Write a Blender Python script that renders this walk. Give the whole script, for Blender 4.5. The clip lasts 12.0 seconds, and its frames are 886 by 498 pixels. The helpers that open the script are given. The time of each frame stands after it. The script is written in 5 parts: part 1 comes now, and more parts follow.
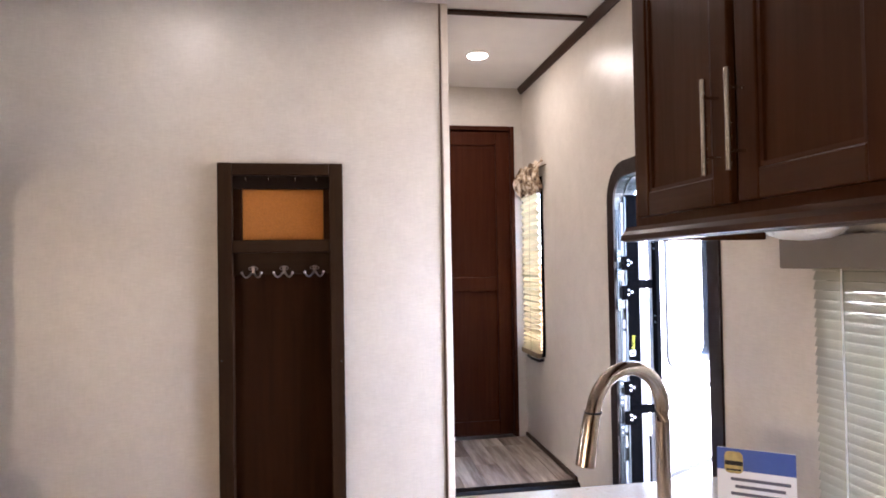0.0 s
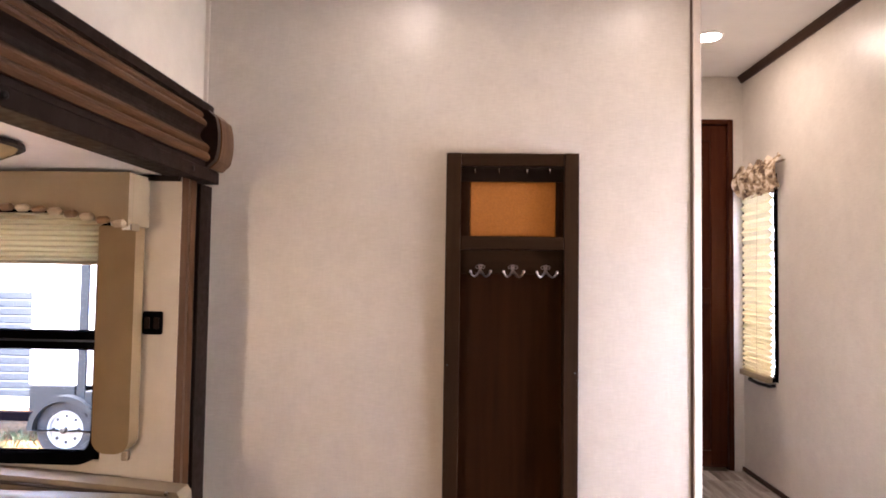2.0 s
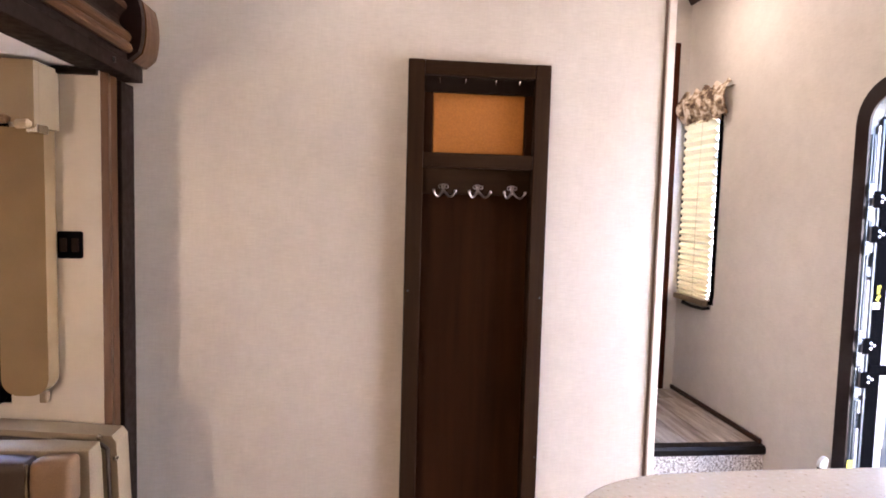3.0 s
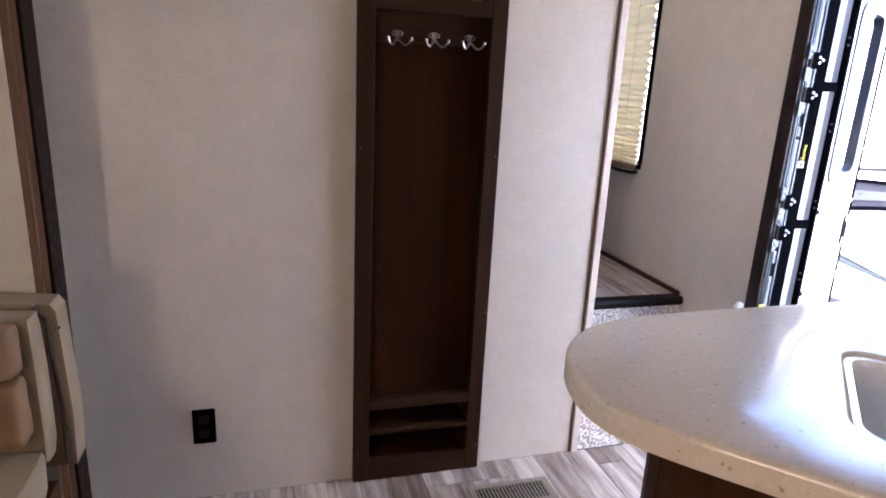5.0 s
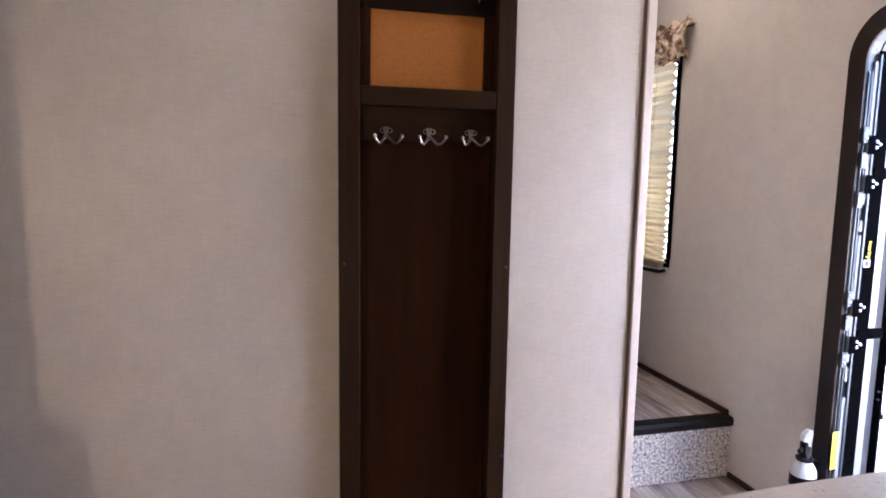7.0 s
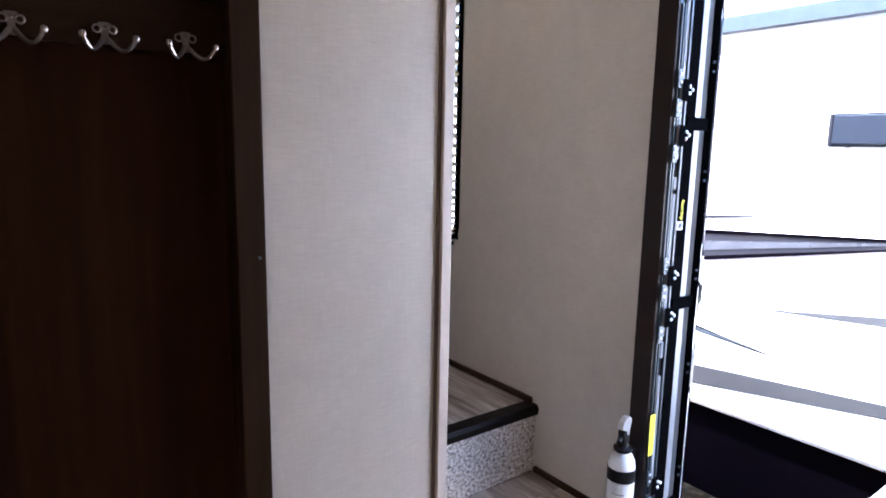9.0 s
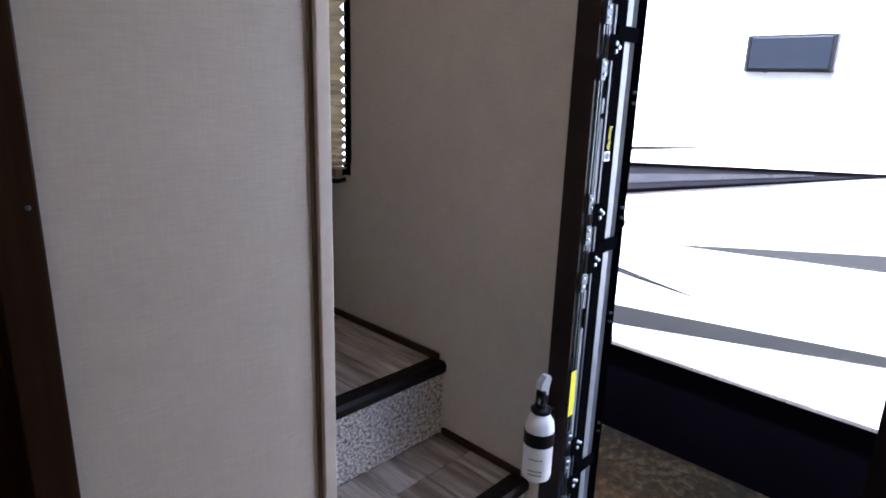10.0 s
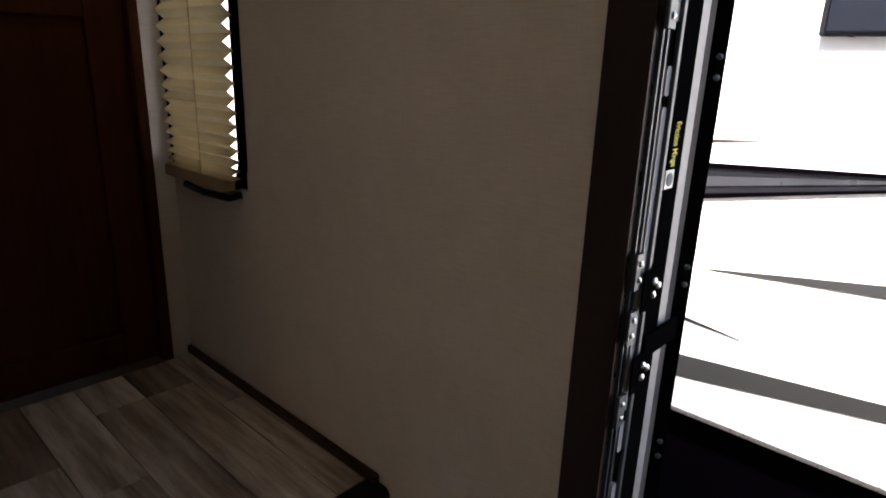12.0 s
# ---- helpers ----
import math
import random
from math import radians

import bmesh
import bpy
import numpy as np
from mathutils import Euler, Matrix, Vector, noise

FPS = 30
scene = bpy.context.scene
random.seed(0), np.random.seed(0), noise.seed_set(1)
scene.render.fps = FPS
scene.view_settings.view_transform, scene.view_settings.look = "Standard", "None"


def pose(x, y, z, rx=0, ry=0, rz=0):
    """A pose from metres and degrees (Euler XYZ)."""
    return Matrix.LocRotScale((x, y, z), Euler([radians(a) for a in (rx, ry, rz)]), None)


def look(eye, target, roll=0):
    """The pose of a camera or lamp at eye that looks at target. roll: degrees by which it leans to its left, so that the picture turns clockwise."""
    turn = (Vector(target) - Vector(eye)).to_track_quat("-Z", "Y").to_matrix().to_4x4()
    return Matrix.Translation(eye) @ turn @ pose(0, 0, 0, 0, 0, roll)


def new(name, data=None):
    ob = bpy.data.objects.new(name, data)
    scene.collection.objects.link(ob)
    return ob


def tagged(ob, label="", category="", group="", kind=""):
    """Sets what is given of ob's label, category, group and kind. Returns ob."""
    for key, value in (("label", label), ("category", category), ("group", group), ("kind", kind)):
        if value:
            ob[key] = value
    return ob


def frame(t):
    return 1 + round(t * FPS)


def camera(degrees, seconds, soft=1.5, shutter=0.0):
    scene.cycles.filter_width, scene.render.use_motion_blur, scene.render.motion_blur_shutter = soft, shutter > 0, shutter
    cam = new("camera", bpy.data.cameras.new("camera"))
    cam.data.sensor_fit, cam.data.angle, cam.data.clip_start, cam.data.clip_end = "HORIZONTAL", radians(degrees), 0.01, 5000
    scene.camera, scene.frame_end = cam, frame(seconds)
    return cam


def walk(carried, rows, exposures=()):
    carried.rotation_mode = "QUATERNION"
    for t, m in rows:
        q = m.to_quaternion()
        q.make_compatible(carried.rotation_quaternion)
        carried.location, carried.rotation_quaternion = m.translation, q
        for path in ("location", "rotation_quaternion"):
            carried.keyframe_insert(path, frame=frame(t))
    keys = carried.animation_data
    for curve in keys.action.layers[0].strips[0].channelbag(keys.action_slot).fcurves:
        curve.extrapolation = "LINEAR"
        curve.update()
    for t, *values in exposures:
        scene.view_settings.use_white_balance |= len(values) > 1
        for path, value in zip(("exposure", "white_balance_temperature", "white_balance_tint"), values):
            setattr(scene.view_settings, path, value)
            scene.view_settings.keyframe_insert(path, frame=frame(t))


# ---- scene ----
cam = camera(71.55, 12.0, soft=1.8)
# seconds, eye, turn
STEPS = [
    (0.0, 0.364, 0.087, 1.558, 91.23, 0.95, -9.24),
    (0.5, 0.240, 0.085, 1.561, 91.47, 0.91, -4.99),
    (1.0, 0.131, 0.104, 1.542, 91.67, 1.44, -1.02),
    (1.2, 0.095, 0.129, 1.543, 92.06, 0.60, -0.32),
    (1.5, 0.057, 0.193, 1.526, 92.43, 0.71, 2.64),
    (2.0, -0.023, 0.343, 1.516, 92.38, -0.83, 2.29),
    (2.5, -0.093, 0.452, 1.494, 88.31, -1.60, 0.65),
    (3.0, -0.199, 0.508, 1.485, 85.87, -1.53, -6.20),
    (3.5, -0.303, 0.554, 1.453, 81.82, -1.99, -10.27),
    (3.7, -0.328, 0.575, 1.428, 80.26, -1.62, -11.63),
    (5.3, -0.367, 0.603, 1.403, 74.49, -2.84, -15.54),
    (5.5, -0.369, 0.609, 1.394, 75.77, -2.74, -15.34),
    (6.0, -0.358, 0.706, 1.405, 79.55, -1.16, -15.67),
    (6.5, -0.301, 0.820, 1.436, 81.31, -0.85, -13.70),
    (6.7, -0.273, 0.860, 1.438, 82.79, -0.86, -13.37),
    (8.3, -0.165, 1.286, 1.399, 79.69, -1.64, -31.40),
    (8.5, -0.137, 1.346, 1.386, 78.12, -1.78, -33.18),
    (9.0, -0.030, 1.464, 1.378, 80.67, -1.10, -36.76),
    (9.5, 0.096, 1.573, 1.363, 77.49, -1.07, -39.64),
    (10.0, 0.185, 1.682, 1.334, 74.91, -1.72, -45.74),
    (10.5, 0.286, 1.850, 1.328, 74.01, -1.23, -56.28),
    (11.0, 0.434, 1.977, 1.296, 73.12, -2.65, -56.41),
    (11.5, 0.660, 2.063, 1.316, 74.60, -3.01, -50.29),
    (12.0, 0.770, 2.117, 1.307, 73.16, -1.85, -46.77),
]
# seconds, stops, kelvin, tint
EXPO = [
    (0.0, 5.15, 5900, 18),
    (1.0, 5.15, 6250, 20),
    (1.5, 5.1, 6550, 24),
    (2.5, 5.45, 6450, 24),
    (3.5, 5.28, 6100, 23),
    (5.5, 4.58, 5650, 19),
    (6.5, 4.67, 5900, 22),
    (8.5, 4.35, 5600, 17),
    (9.5, 3.65, 5550, 15),
    (10.0, 3.25, 5650, 15),
    (10.5, 2.55, 5650, 13),
    (11.5, 1.7, 6200, 13),
    (12.0, 2.4, 7100, 15),
]
walk(cam, [(r[0], pose(*r[1:])) for r in STEPS], EXPO)

# ---- world and sun ----
world = bpy.data.worlds.new("sky")
scene.world = world
world.use_nodes = True
wn = world.node_tree.nodes
sky = wn.new("ShaderNodeTexSky")
sky.sky_type = "NISHITA"
sky.sun_disc = False
SUN_DIR = Vector((-0.48, -0.08, 0.87)).normalized()
sky.sun_elevation = math.asin(SUN_DIR.z)
sky.sun_rotation = math.atan2(SUN_DIR.x, SUN_DIR.y)
wn["Background"].inputs["Strength"].default_value = 0.15
world.node_tree.links.new(sky.outputs[0], wn["Background"].inputs["Color"])
sun = new("sun", bpy.data.lights.new("sun", "SUN"))
sun.data.energy, sun.data.angle, sun.data.color = 5.0, radians(12), (1.0, 0.96, 0.9)
sun.matrix_basis = look(SUN_DIR * 20, (0, 0, 0))

CAN_WATTS = 0.03

# added area lamp for warm light through the slide-out's unseen long window
glow = new("long_window_light", bpy.data.lights.new("long_window_light", "AREA"))
glow.data.shape, glow.data.size, glow.data.size_y, glow.data.energy, glow.data.color = "RECTANGLE", 0.95, 0.6, 1.6, (1.0, 0.78, 0.54)
glow.matrix_basis = look((-1.89, -0.88, 1.24), (0.0, -0.88, 1.24))

# ---- plan ----
PY = 2.544          # kitchen face of the partition
WX = 1.458          # inner face of the door-side wall
LX = -1.0           # inner face of the off-door wall
CZ = 2.615          # ceiling
BY = -2.6           # rear wall
BEDY = 3.71         # wall at the head of the stairs
UP = 0.5            # upper floor
MID = 0.255         # landing
SX = -1.95          # far wall of the slide-out
SY = 2.225          # end wall of the slide-out
SC = 1.815          # ceiling of the slide-out
DY0, DY1, DTOP = 1.735, 2.499, 1.945   # outer edge of the entry trim
GZ = -0.9           # ground outside


# ---- materials ----
def mat(name, base, rough=0.5, metal=0.0, spec=0.5):
    m = bpy.data.materials.new(name)
    m.use_nodes = True
    b = m.node_tree.nodes["Principled BSDF"]
    b.inputs["Base Color"].default_value = (*base, 1)
    b.inputs["Roughness"].default_value = rough
    b.inputs["Metallic"].default_value = metal
    b.inputs["Specular IOR Level"].default_value = spec
    return m, m.node_tree.nodes, m.node_tree.links, b


def coords(n, l, scale=(1, 1, 1), rot=(0, 0, 0), src="Object"):
    tc = n.new("ShaderNodeTexCoord")
    mp = n.new("ShaderNodeMapping")
    mp.inputs["Scale"].default_value = scale
    mp.inputs["Rotation"].default_value = rot
    l.new(tc.outputs[src], mp.inputs["Vector"])
    return mp.outputs[0]


def tex_noise(n, l, vec, scale, detail=4.0, rough=0.55):
    t = n.new("ShaderNodeTexNoise")
    t.inputs["Scale"].default_value = scale
    t.inputs["Detail"].default_value = detail
    t.inputs["Roughness"].default_value = rough
    l.new(vec, t.inputs["Vector"])
    return t.outputs["Fac"]


def ramp(n, l, fac, stops):
    r = n.new("ShaderNodeValToRGB")
    e = r.color_ramp.elements
    while len(e) < len(stops):
        e.new(0.5)
    for el, (p, c) in zip(e, stops):
        el.position, el.color = p, (*c, 1)
    l.new(fac, r.inputs["Fac"])
    return r.outputs["Color"]


def mix(n, l, a, b, fac=0.5, mode="MIX"):
    m = n.new("ShaderNodeMix")
    m.data_type, m.blend_type = "RGBA", mode
    for sock, val in ((m.inputs["Factor"], fac), (m.inputs[6], a), (m.inputs[7], b)):
        if isinstance(val, bpy.types.NodeSocket):
            l.new(val, sock)
        elif isinstance(val, (int, float)):
            sock.default_value = val
        else:
            sock.default_value = (*val, 1)
    return m.outputs[2]


def bump(n, l, b, height, strength, dist=0.002):
    k = n.new("ShaderNodeBump")
    k.inputs["Strength"].default_value = strength
    k.inputs["Distance"].default_value = dist
    l.new(height, k.inputs["Height"])
    l.new(k.outputs[0], b.inputs["Normal"])


def m_linen(name, lo, hi, rough=0.42):
    m, n, l, b = mat(name, hi, rough)
    v = coords(n, l)
    a = tex_noise(n, l, coords(n, l, (1, 1, 14)), 26, 3)
    c = tex_noise(n, l, coords(n, l, (12, 12, 0.9)), 26, 3)
    weave = mix(n, l, a, c, 0.36)
    big = mix(n, l, tex_noise(n, l, v, 2.2, 5), tex_noise(n, l, v, 11, 6, 0.6), 0.5)
    col = ramp(n, l, weave, [(0.25, lo), (0.75, hi)])
    blot = ramp(n, l, big, [(0.36, (0.89, 0.885, 0.88)), (0.64, (1, 1, 1))])
    l.new(mix(n, l, col, blot, 1.0, "MULTIPLY"), b.inputs["Base Color"])
    bump(n, l, b, weave, 0.14, 0.0006)
    return m


def m_wood(name, lo, hi, rough=0.4, axis=2, grain=1.0, spec=0.12):
    m, n, l, b = mat(name, hi, rough, 0.0, spec)
    s = [22, 22, 22]
    s[axis] = 1.2
    v = coords(n, l, s)
    fine = tex_noise(n, l, v, 3.0 * grain, 6, 0.65)
    wide = tex_noise(n, l, coords(n, l, [x * 0.2 for x in s]), 2.0, 3)
    col = ramp(n, l, mix(n, l, fine, wide, 0.45), [(0.25, lo), (0.75, hi)])
    l.new(col, b.inputs["Base Color"])
    rr = ramp(n, l, fine, [(0.3, (rough + 0.12,) * 3), (0.7, (rough - 0.05,) * 3)])
    l.new(rr, b.inputs["Roughness"])
    bump(n, l, b, fine, 0.05, 0.0006)
    return m


def m_plank():
    m, n, l, b = mat("vinyl plank", (0.35, 0.3, 0.26), 0.42)
    info = n.new("ShaderNodeObjectInfo")
    tc = n.new("ShaderNodeTexCoord")
    off = n.new("ShaderNodeVectorMath")
    off.operation = "MULTIPLY_ADD"
    off.inputs[1].default_value = (16, 1.4, 16)
    sh = n.new("ShaderNodeCombineXYZ")
    sc = n.new("ShaderNodeMath")
    sc.operation = "MULTIPLY"
    sc.inputs[1].default_value = 60
    l.new(info.outputs["Random"], sc.inputs[0])
    for k in (0, 1):
        l.new(sc.outputs[0], sh.inputs[k])
    l.new(tc.outputs["Object"], off.inputs[0])
    l.new(sh.outputs[0], off.inputs[2])
    fine = tex_noise(n, l, off.outputs[0], 2.6, 7, 0.7)
    wide = tex_noise(n, l, off.outputs[0], 0.9, 3)
    g = mix(n, l, fine, wide, 0.5)
    col = ramp(n, l, g, [(0.32, (0.07, 0.047, 0.034)), (0.45, (0.30, 0.243, 0.20)), (0.66, (0.74, 0.69, 0.63))])
    tint = ramp(n, l, info.outputs["Random"], [(0.0, (0.5, 0.42, 0.36)), (0.3, (0.9, 0.86, 0.83)), (1.0, (1.12, 1.12, 1.12))])
    l.new(mix(n, l, col, tint, 1.0, "MULTIPLY"), b.inputs["Base Color"])
    bump(n, l, b, fine, 0.2, 0.001)
    return m


def m_carpet():
    m, n, l, b = mat("carpet", (0.4, 0.36, 0.33), 0.95, 0, 0.1)
    v = coords(n, l)
    vo = n.new("ShaderNodeTexVoronoi")
    vo.inputs["Scale"].default_value = 150
    l.new(v, vo.inputs["Vector"])
    sp = tex_noise(n, l, v, 95, 3, 0.7)
    col = ramp(n, l, sp, [(0.36, (0.20, 0.165, 0.14)), (0.5, (0.62, 0.575, 0.53)), (0.62, (0.9, 0.87, 0.84))])
    l.new(col, b.inputs["Base Color"])
    bump(n, l, b, mix(n, l, vo.outputs["Distance"], sp, 0.5), 1.0, 0.006)
    return m


def m_counter():
    m, n, l, b = mat("solid surface", (0.68, 0.6, 0.49), 0.16)
    v = coords(n, l)
    sp = tex_noise(n, l, v, 85, 2, 0.5)
    col = ramp(n, l, sp, [(0.26, (0.36, 0.27, 0.18)), (0.32, (0.645, 0.55, 0.435)), (0.64, (0.68, 0.59, 0.475)), (0.76, (0.76, 0.69, 0.59))])
    cl = tex_noise(n, l, v, 5, 4)
    l.new(mix(n, l, col, ramp(n, l, cl, [(0.3, (0.93, 0.92, 0.9)), (0.7, (1, 1, 1))]), 1.0, "MULTIPLY"), b.inputs["Base Color"])
    rr = ramp(n, l, cl, [(0.3, (0.12,) * 3), (0.7, (0.22,) * 3)])
    l.new(rr, b.inputs["Roughness"])
    return m


def m_plain(name, base, rough=0.5, metal=0.0, var=0.08, scale=14.0, bmp=0.05, spec=0.5):
    m, n, l, b = mat(name, base, rough, metal, spec)
    v = coords(n, l)
    f = tex_noise(n, l, v, scale, 5)
    lo = tuple(max(0, x * (1 - var)) for x in base)
    hi = tuple(min(1, x * (1 + var)) for x in base)
    l.new(ramp(n, l, f, [(0.3, lo), (0.7, hi)]), b.inputs["Base Color"])
    rr = ramp(n, l, tex_noise(n, l, v, scale * 3, 3), [(0.3, (max(0.03, rough * 0.85),) * 3), (0.7, (min(1, rough * 1.15),) * 3)])
    l.new(rr, b.inputs["Roughness"])
    if bmp:
        bump(n, l, b, f, bmp, 0.002)
    return m


def m_fabric(name, base, scale=420, rough=0.85):
    m, n, l, b = mat(name, base, rough, 0, 0.25)
    v = coords(n, l)
    f = tex_noise(n, l, v, scale, 2)
    g = tex_noise(n, l, v, 6, 4)
    col = ramp(n, l, mix(n, l, f, g, 0.5), [(0.35, tuple(x * 0.82 for x in base)), (0.65, tuple(min(1, x * 1.1) for x in base))])
    l.new(col, b.inputs["Base Color"])
    bump(n, l, b, f, 0.3, 0.001)
    return m


def m_shade(name, base, through_col, share=0.6):
    """Cloth that lets daylight through."""
    m, n, l, b = mat(name, base, 0.8, 0, 0.2)
    t = n.new("ShaderNodeBsdfTranslucent")
    f = tex_noise(n, l, coords(n, l), 160, 2)
    l.new(ramp(n, l, f, [(0.3, tuple(x * 0.9 for x in through_col)), (0.7, through_col)]), t.inputs["Color"])
    mx = n.new("ShaderNodeMixShader")
    mx.inputs["Fac"].default_value = share
    l.new(b.outputs[0], mx.inputs[1])
    l.new(t.outputs[0], mx.inputs[2])
    l.new(mx.outputs[0], n["Material Output"].inputs["Surface"])
    return m


def m_glass(name):
    m, n, l, b = mat(name, (1, 1, 1), 0.0)
    g = n.new("ShaderNodeBsdfGlass")
    g.inputs["IOR"].default_value = 1.1
    g.inputs["Roughness"].default_value = 0.0
    l.new(g.outputs[0], n["Material Output"].inputs["Surface"])
    return m


def m_glow(name, col, power):
    m, n, l, b = mat(name, col, 0.4)
    b.inputs["Emission Color"].default_value = (*col, 1)
    b.inputs["Emission Strength"].default_value = power
    return m


def m_pattern(name):
    """Scrolled drapery cloth in brown and cream."""
    m, n, l, b = mat(name, (0.4, 0.3, 0.2), 0.85, 0, 0.2)
    v = coords(n, l)
    w = tex_noise(n, l, v, 24, 3, 0.6)
    l.new(ramp(n, l, w, [(0.4, (0.09, 0.055, 0.035)), (0.5, (0.35, 0.25, 0.16)), (0.58, (0.66, 0.56, 0.44))]), b.inputs["Base Color"])
    bump(n, l, b, w, 0.3)
    return m


def m_ground():
    m, n, l, b = mat("ground", (0.2, 0.17, 0.12), 0.95, 0, 0.1)
    v = coords(n, l)
    a = tex_noise(n, l, v, 1.2, 6)
    c = tex_noise(n, l, v, 18, 6, 0.7)
    col = ramp(n, l, mix(n, l, a, c, 0.55), [(0.36, (0.014, 0.0065, 0.0025)), (0.52, (0.075, 0.037, 0.013)), (0.66, (0.26, 0.15, 0.065))])
    l.new(col, b.inputs["Base Color"])
    bump(n, l, b, c, 0.8, 0.03)
    return m


WALL = m_linen("linen wall vinyl", (0.525, 0.472, 0.412), (0.66, 0.605, 0.54), 0.36)
WALL_SLIDE = m_linen("slide wall vinyl", (0.605, 0.545, 0.463), (0.66, 0.6, 0.515), 0.45)
CEIL = m_plain("ceiling panel", (0.78, 0.76, 0.74), 0.6, 0, 0.03, 8)
TRIMW = m_plain("wall batten", (0.62, 0.55, 0.48), 0.35, 0, 0.05, 30)
TREE = m_wood("umber wood", (0.015, 0.007, 0.0034), (0.033, 0.016, 0.0075), 0.5, 2, 1.0, 0.08)
TREEH = m_wood("umber wood across", (0.015, 0.007, 0.0034), (0.033, 0.016, 0.0075), 0.5, 0, 1.0, 0.08)
TREEBACK = m_wood("umber back panel", (0.0120, 0.0040, 0.0014), (0.034, 0.0125, 0.0042), 0.5, 2, 0.5, 0.05)
CAB = m_wood("stained cabinet wood", (0.026, 0.0088, 0.0034), (0.055, 0.0195, 0.0072), 0.42, 2, 0.7, 0.06)
CABY = m_wood("stained cabinet wood across", (0.026, 0.0088, 0.0034), (0.055, 0.0195, 0.0072), 0.34, 1, 0.7, 0.14)
MOLD = m_wood("carved slide moulding", (0.04, 0.0165, 0.007), (0.105, 0.047, 0.02), 0.42, 1, 1.0, 0.12)
MOLDV = m_wood("slide post wood", (0.042, 0.018, 0.0075), (0.105, 0.048, 0.021), 0.45, 2, 1.0, 0.1)
MOLDCAP = m_wood("slide corner block", (0.055, 0.026, 0.013), (0.13, 0.066, 0.034), 0.35, 2)
DARKB = m_plain("dark painted board", (0.0125, 0.0065, 0.0042), 0.6, 0, 0.1, 14, 0.03, 0.08)
BDOOR = m_wood("mahogany door", (0.030, 0.0078, 0.0038), (0.07, 0.0195, 0.0085), 0.45, 2, 1.0, 0.05)
GROOVE = m_plain("groove shade brown", (0.13, 0.085, 0.065), 0.5, 0, 0.08, 30, 0.02, 0.2)
CORK = m_plain("cork board", (0.35, 0.122, 0.014), 0.85, 0, 0.16, 160, 0.4)
NOSE = m_plain("stair nosing", (0.009, 0.006, 0.005), 0.5, 0, 0.1, 14, 0.03, 0.2)
BASEB = m_wood("dark baseboard", (0.03, 0.015, 0.01), (0.06, 0.03, 0.02), 0.35, 1)
DTRIM = m_plain("entry trim", (0.0135, 0.0045, 0.0032), 0.45, 0, 0.1, 14, 0.03, 0.25)
PLANK = m_plank()
SUBFLOOR = m_plain("floor joint", (0.05, 0.04, 0.035), 0.8)
CARPET = m_carpet()
COUNTER = m_counter()
STEEL = m_plain("brushed nickel", (0.62, 0.58, 0.52), 0.24, 1.0, 0.06, 60, 0.02)
BRONZE = m_plain("warm brushed faucet metal", (0.42, 0.34, 0.27), 0.22, 1.0, 0.06, 60, 0.02)
HOOK = m_plain("brushed nickel hook", (0.40, 0.35, 0.33), 0.32, 1.0, 0.06, 60, 0.02)
CHROME = m_plain("polished nickel", (0.52, 0.51, 0.49), 0.2, 1.0, 0.03, 40, 0)
BLACK = m_plain("black plastic", (0.008, 0.0075, 0.0075), 0.4, 0, 0.08, 14, 0.05, 0.2)
JET = m_plain("matt black paint", (0.0025, 0.0025, 0.003), 0.8, 0, 0.1, 30, 0, 0.0)
SLATE = m_plain("slate grey metal", (0.055, 0.07, 0.085), 0.35, 0.5, 0.08, 24, 0.03)
EDGEALU = m_plain("dull aluminium edge", (0.24, 0.25, 0.27), 0.45, 0.25, 0.04, 30, 0)
ALU = m_plain("mill aluminium", (0.66, 0.68, 0.7), 0.3, 0.9, 0.05, 30, 0.02)
JAMB = m_plain("slate-blue jamb paint", (0.032, 0.043, 0.052), 0.3, 0.2, 0.08, 24, 0.02)
STRIP = m_plain("pale polished strip", (0.30, 0.31, 0.33), 0.5, 0.0, 0.03, 30, 0, 0.2)
WHITE = m_plain("white enamel", (0.8, 0.8, 0.79), 0.3, 0, 0.03, 10)
SINK = m_plain("sink", (0.84, 0.82, 0.78), 0.25, 0, 0.03, 14)
GEL = m_plain("white fibreglass side", (0.82, 0.83, 0.84), 0.25, 0, 0.02, 3, 0.01)
GREYG = m_plain("grey vinyl graphic", (0.033, 0.034, 0.037), 0.35, 0, 0.02, 2, 0, 0.3)
DARKG = m_plain("charcoal vinyl graphic", (0.010, 0.010, 0.014), 0.32, 0, 0.05, 2, 0, 0.3)
HOOD = m_plain("blue-grey hood plastic", (0.008, 0.011, 0.018), 0.35, 0, 0.05, 10, 0, 0.3)
PALEG = m_plain("pale vinyl streak", (0.034, 0.036, 0.044), 0.3, 0, 0.25, 5, 0, 0.3)
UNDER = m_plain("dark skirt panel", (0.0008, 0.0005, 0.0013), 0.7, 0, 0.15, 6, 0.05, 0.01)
YELLOW = m_plain("yellow tape", (0.75, 0.68, 0.04), 0.45, 0, 0.05, 40)
BLUE = m_plain("blue print", (0.03, 0.08, 0.33), 0.5, 0, 0.05, 30, 0)
PAPER = m_plain("paper", (0.82, 0.82, 0.82), 0.6, 0, 0.02, 30, 0)
INK = m_plain("print ink", (0.09, 0.09, 0.12), 0.6, 0, 0.1, 30, 0)
TAN = m_fabric("tan leatherette", (0.23, 0.14, 0.075), 300, 0.5)
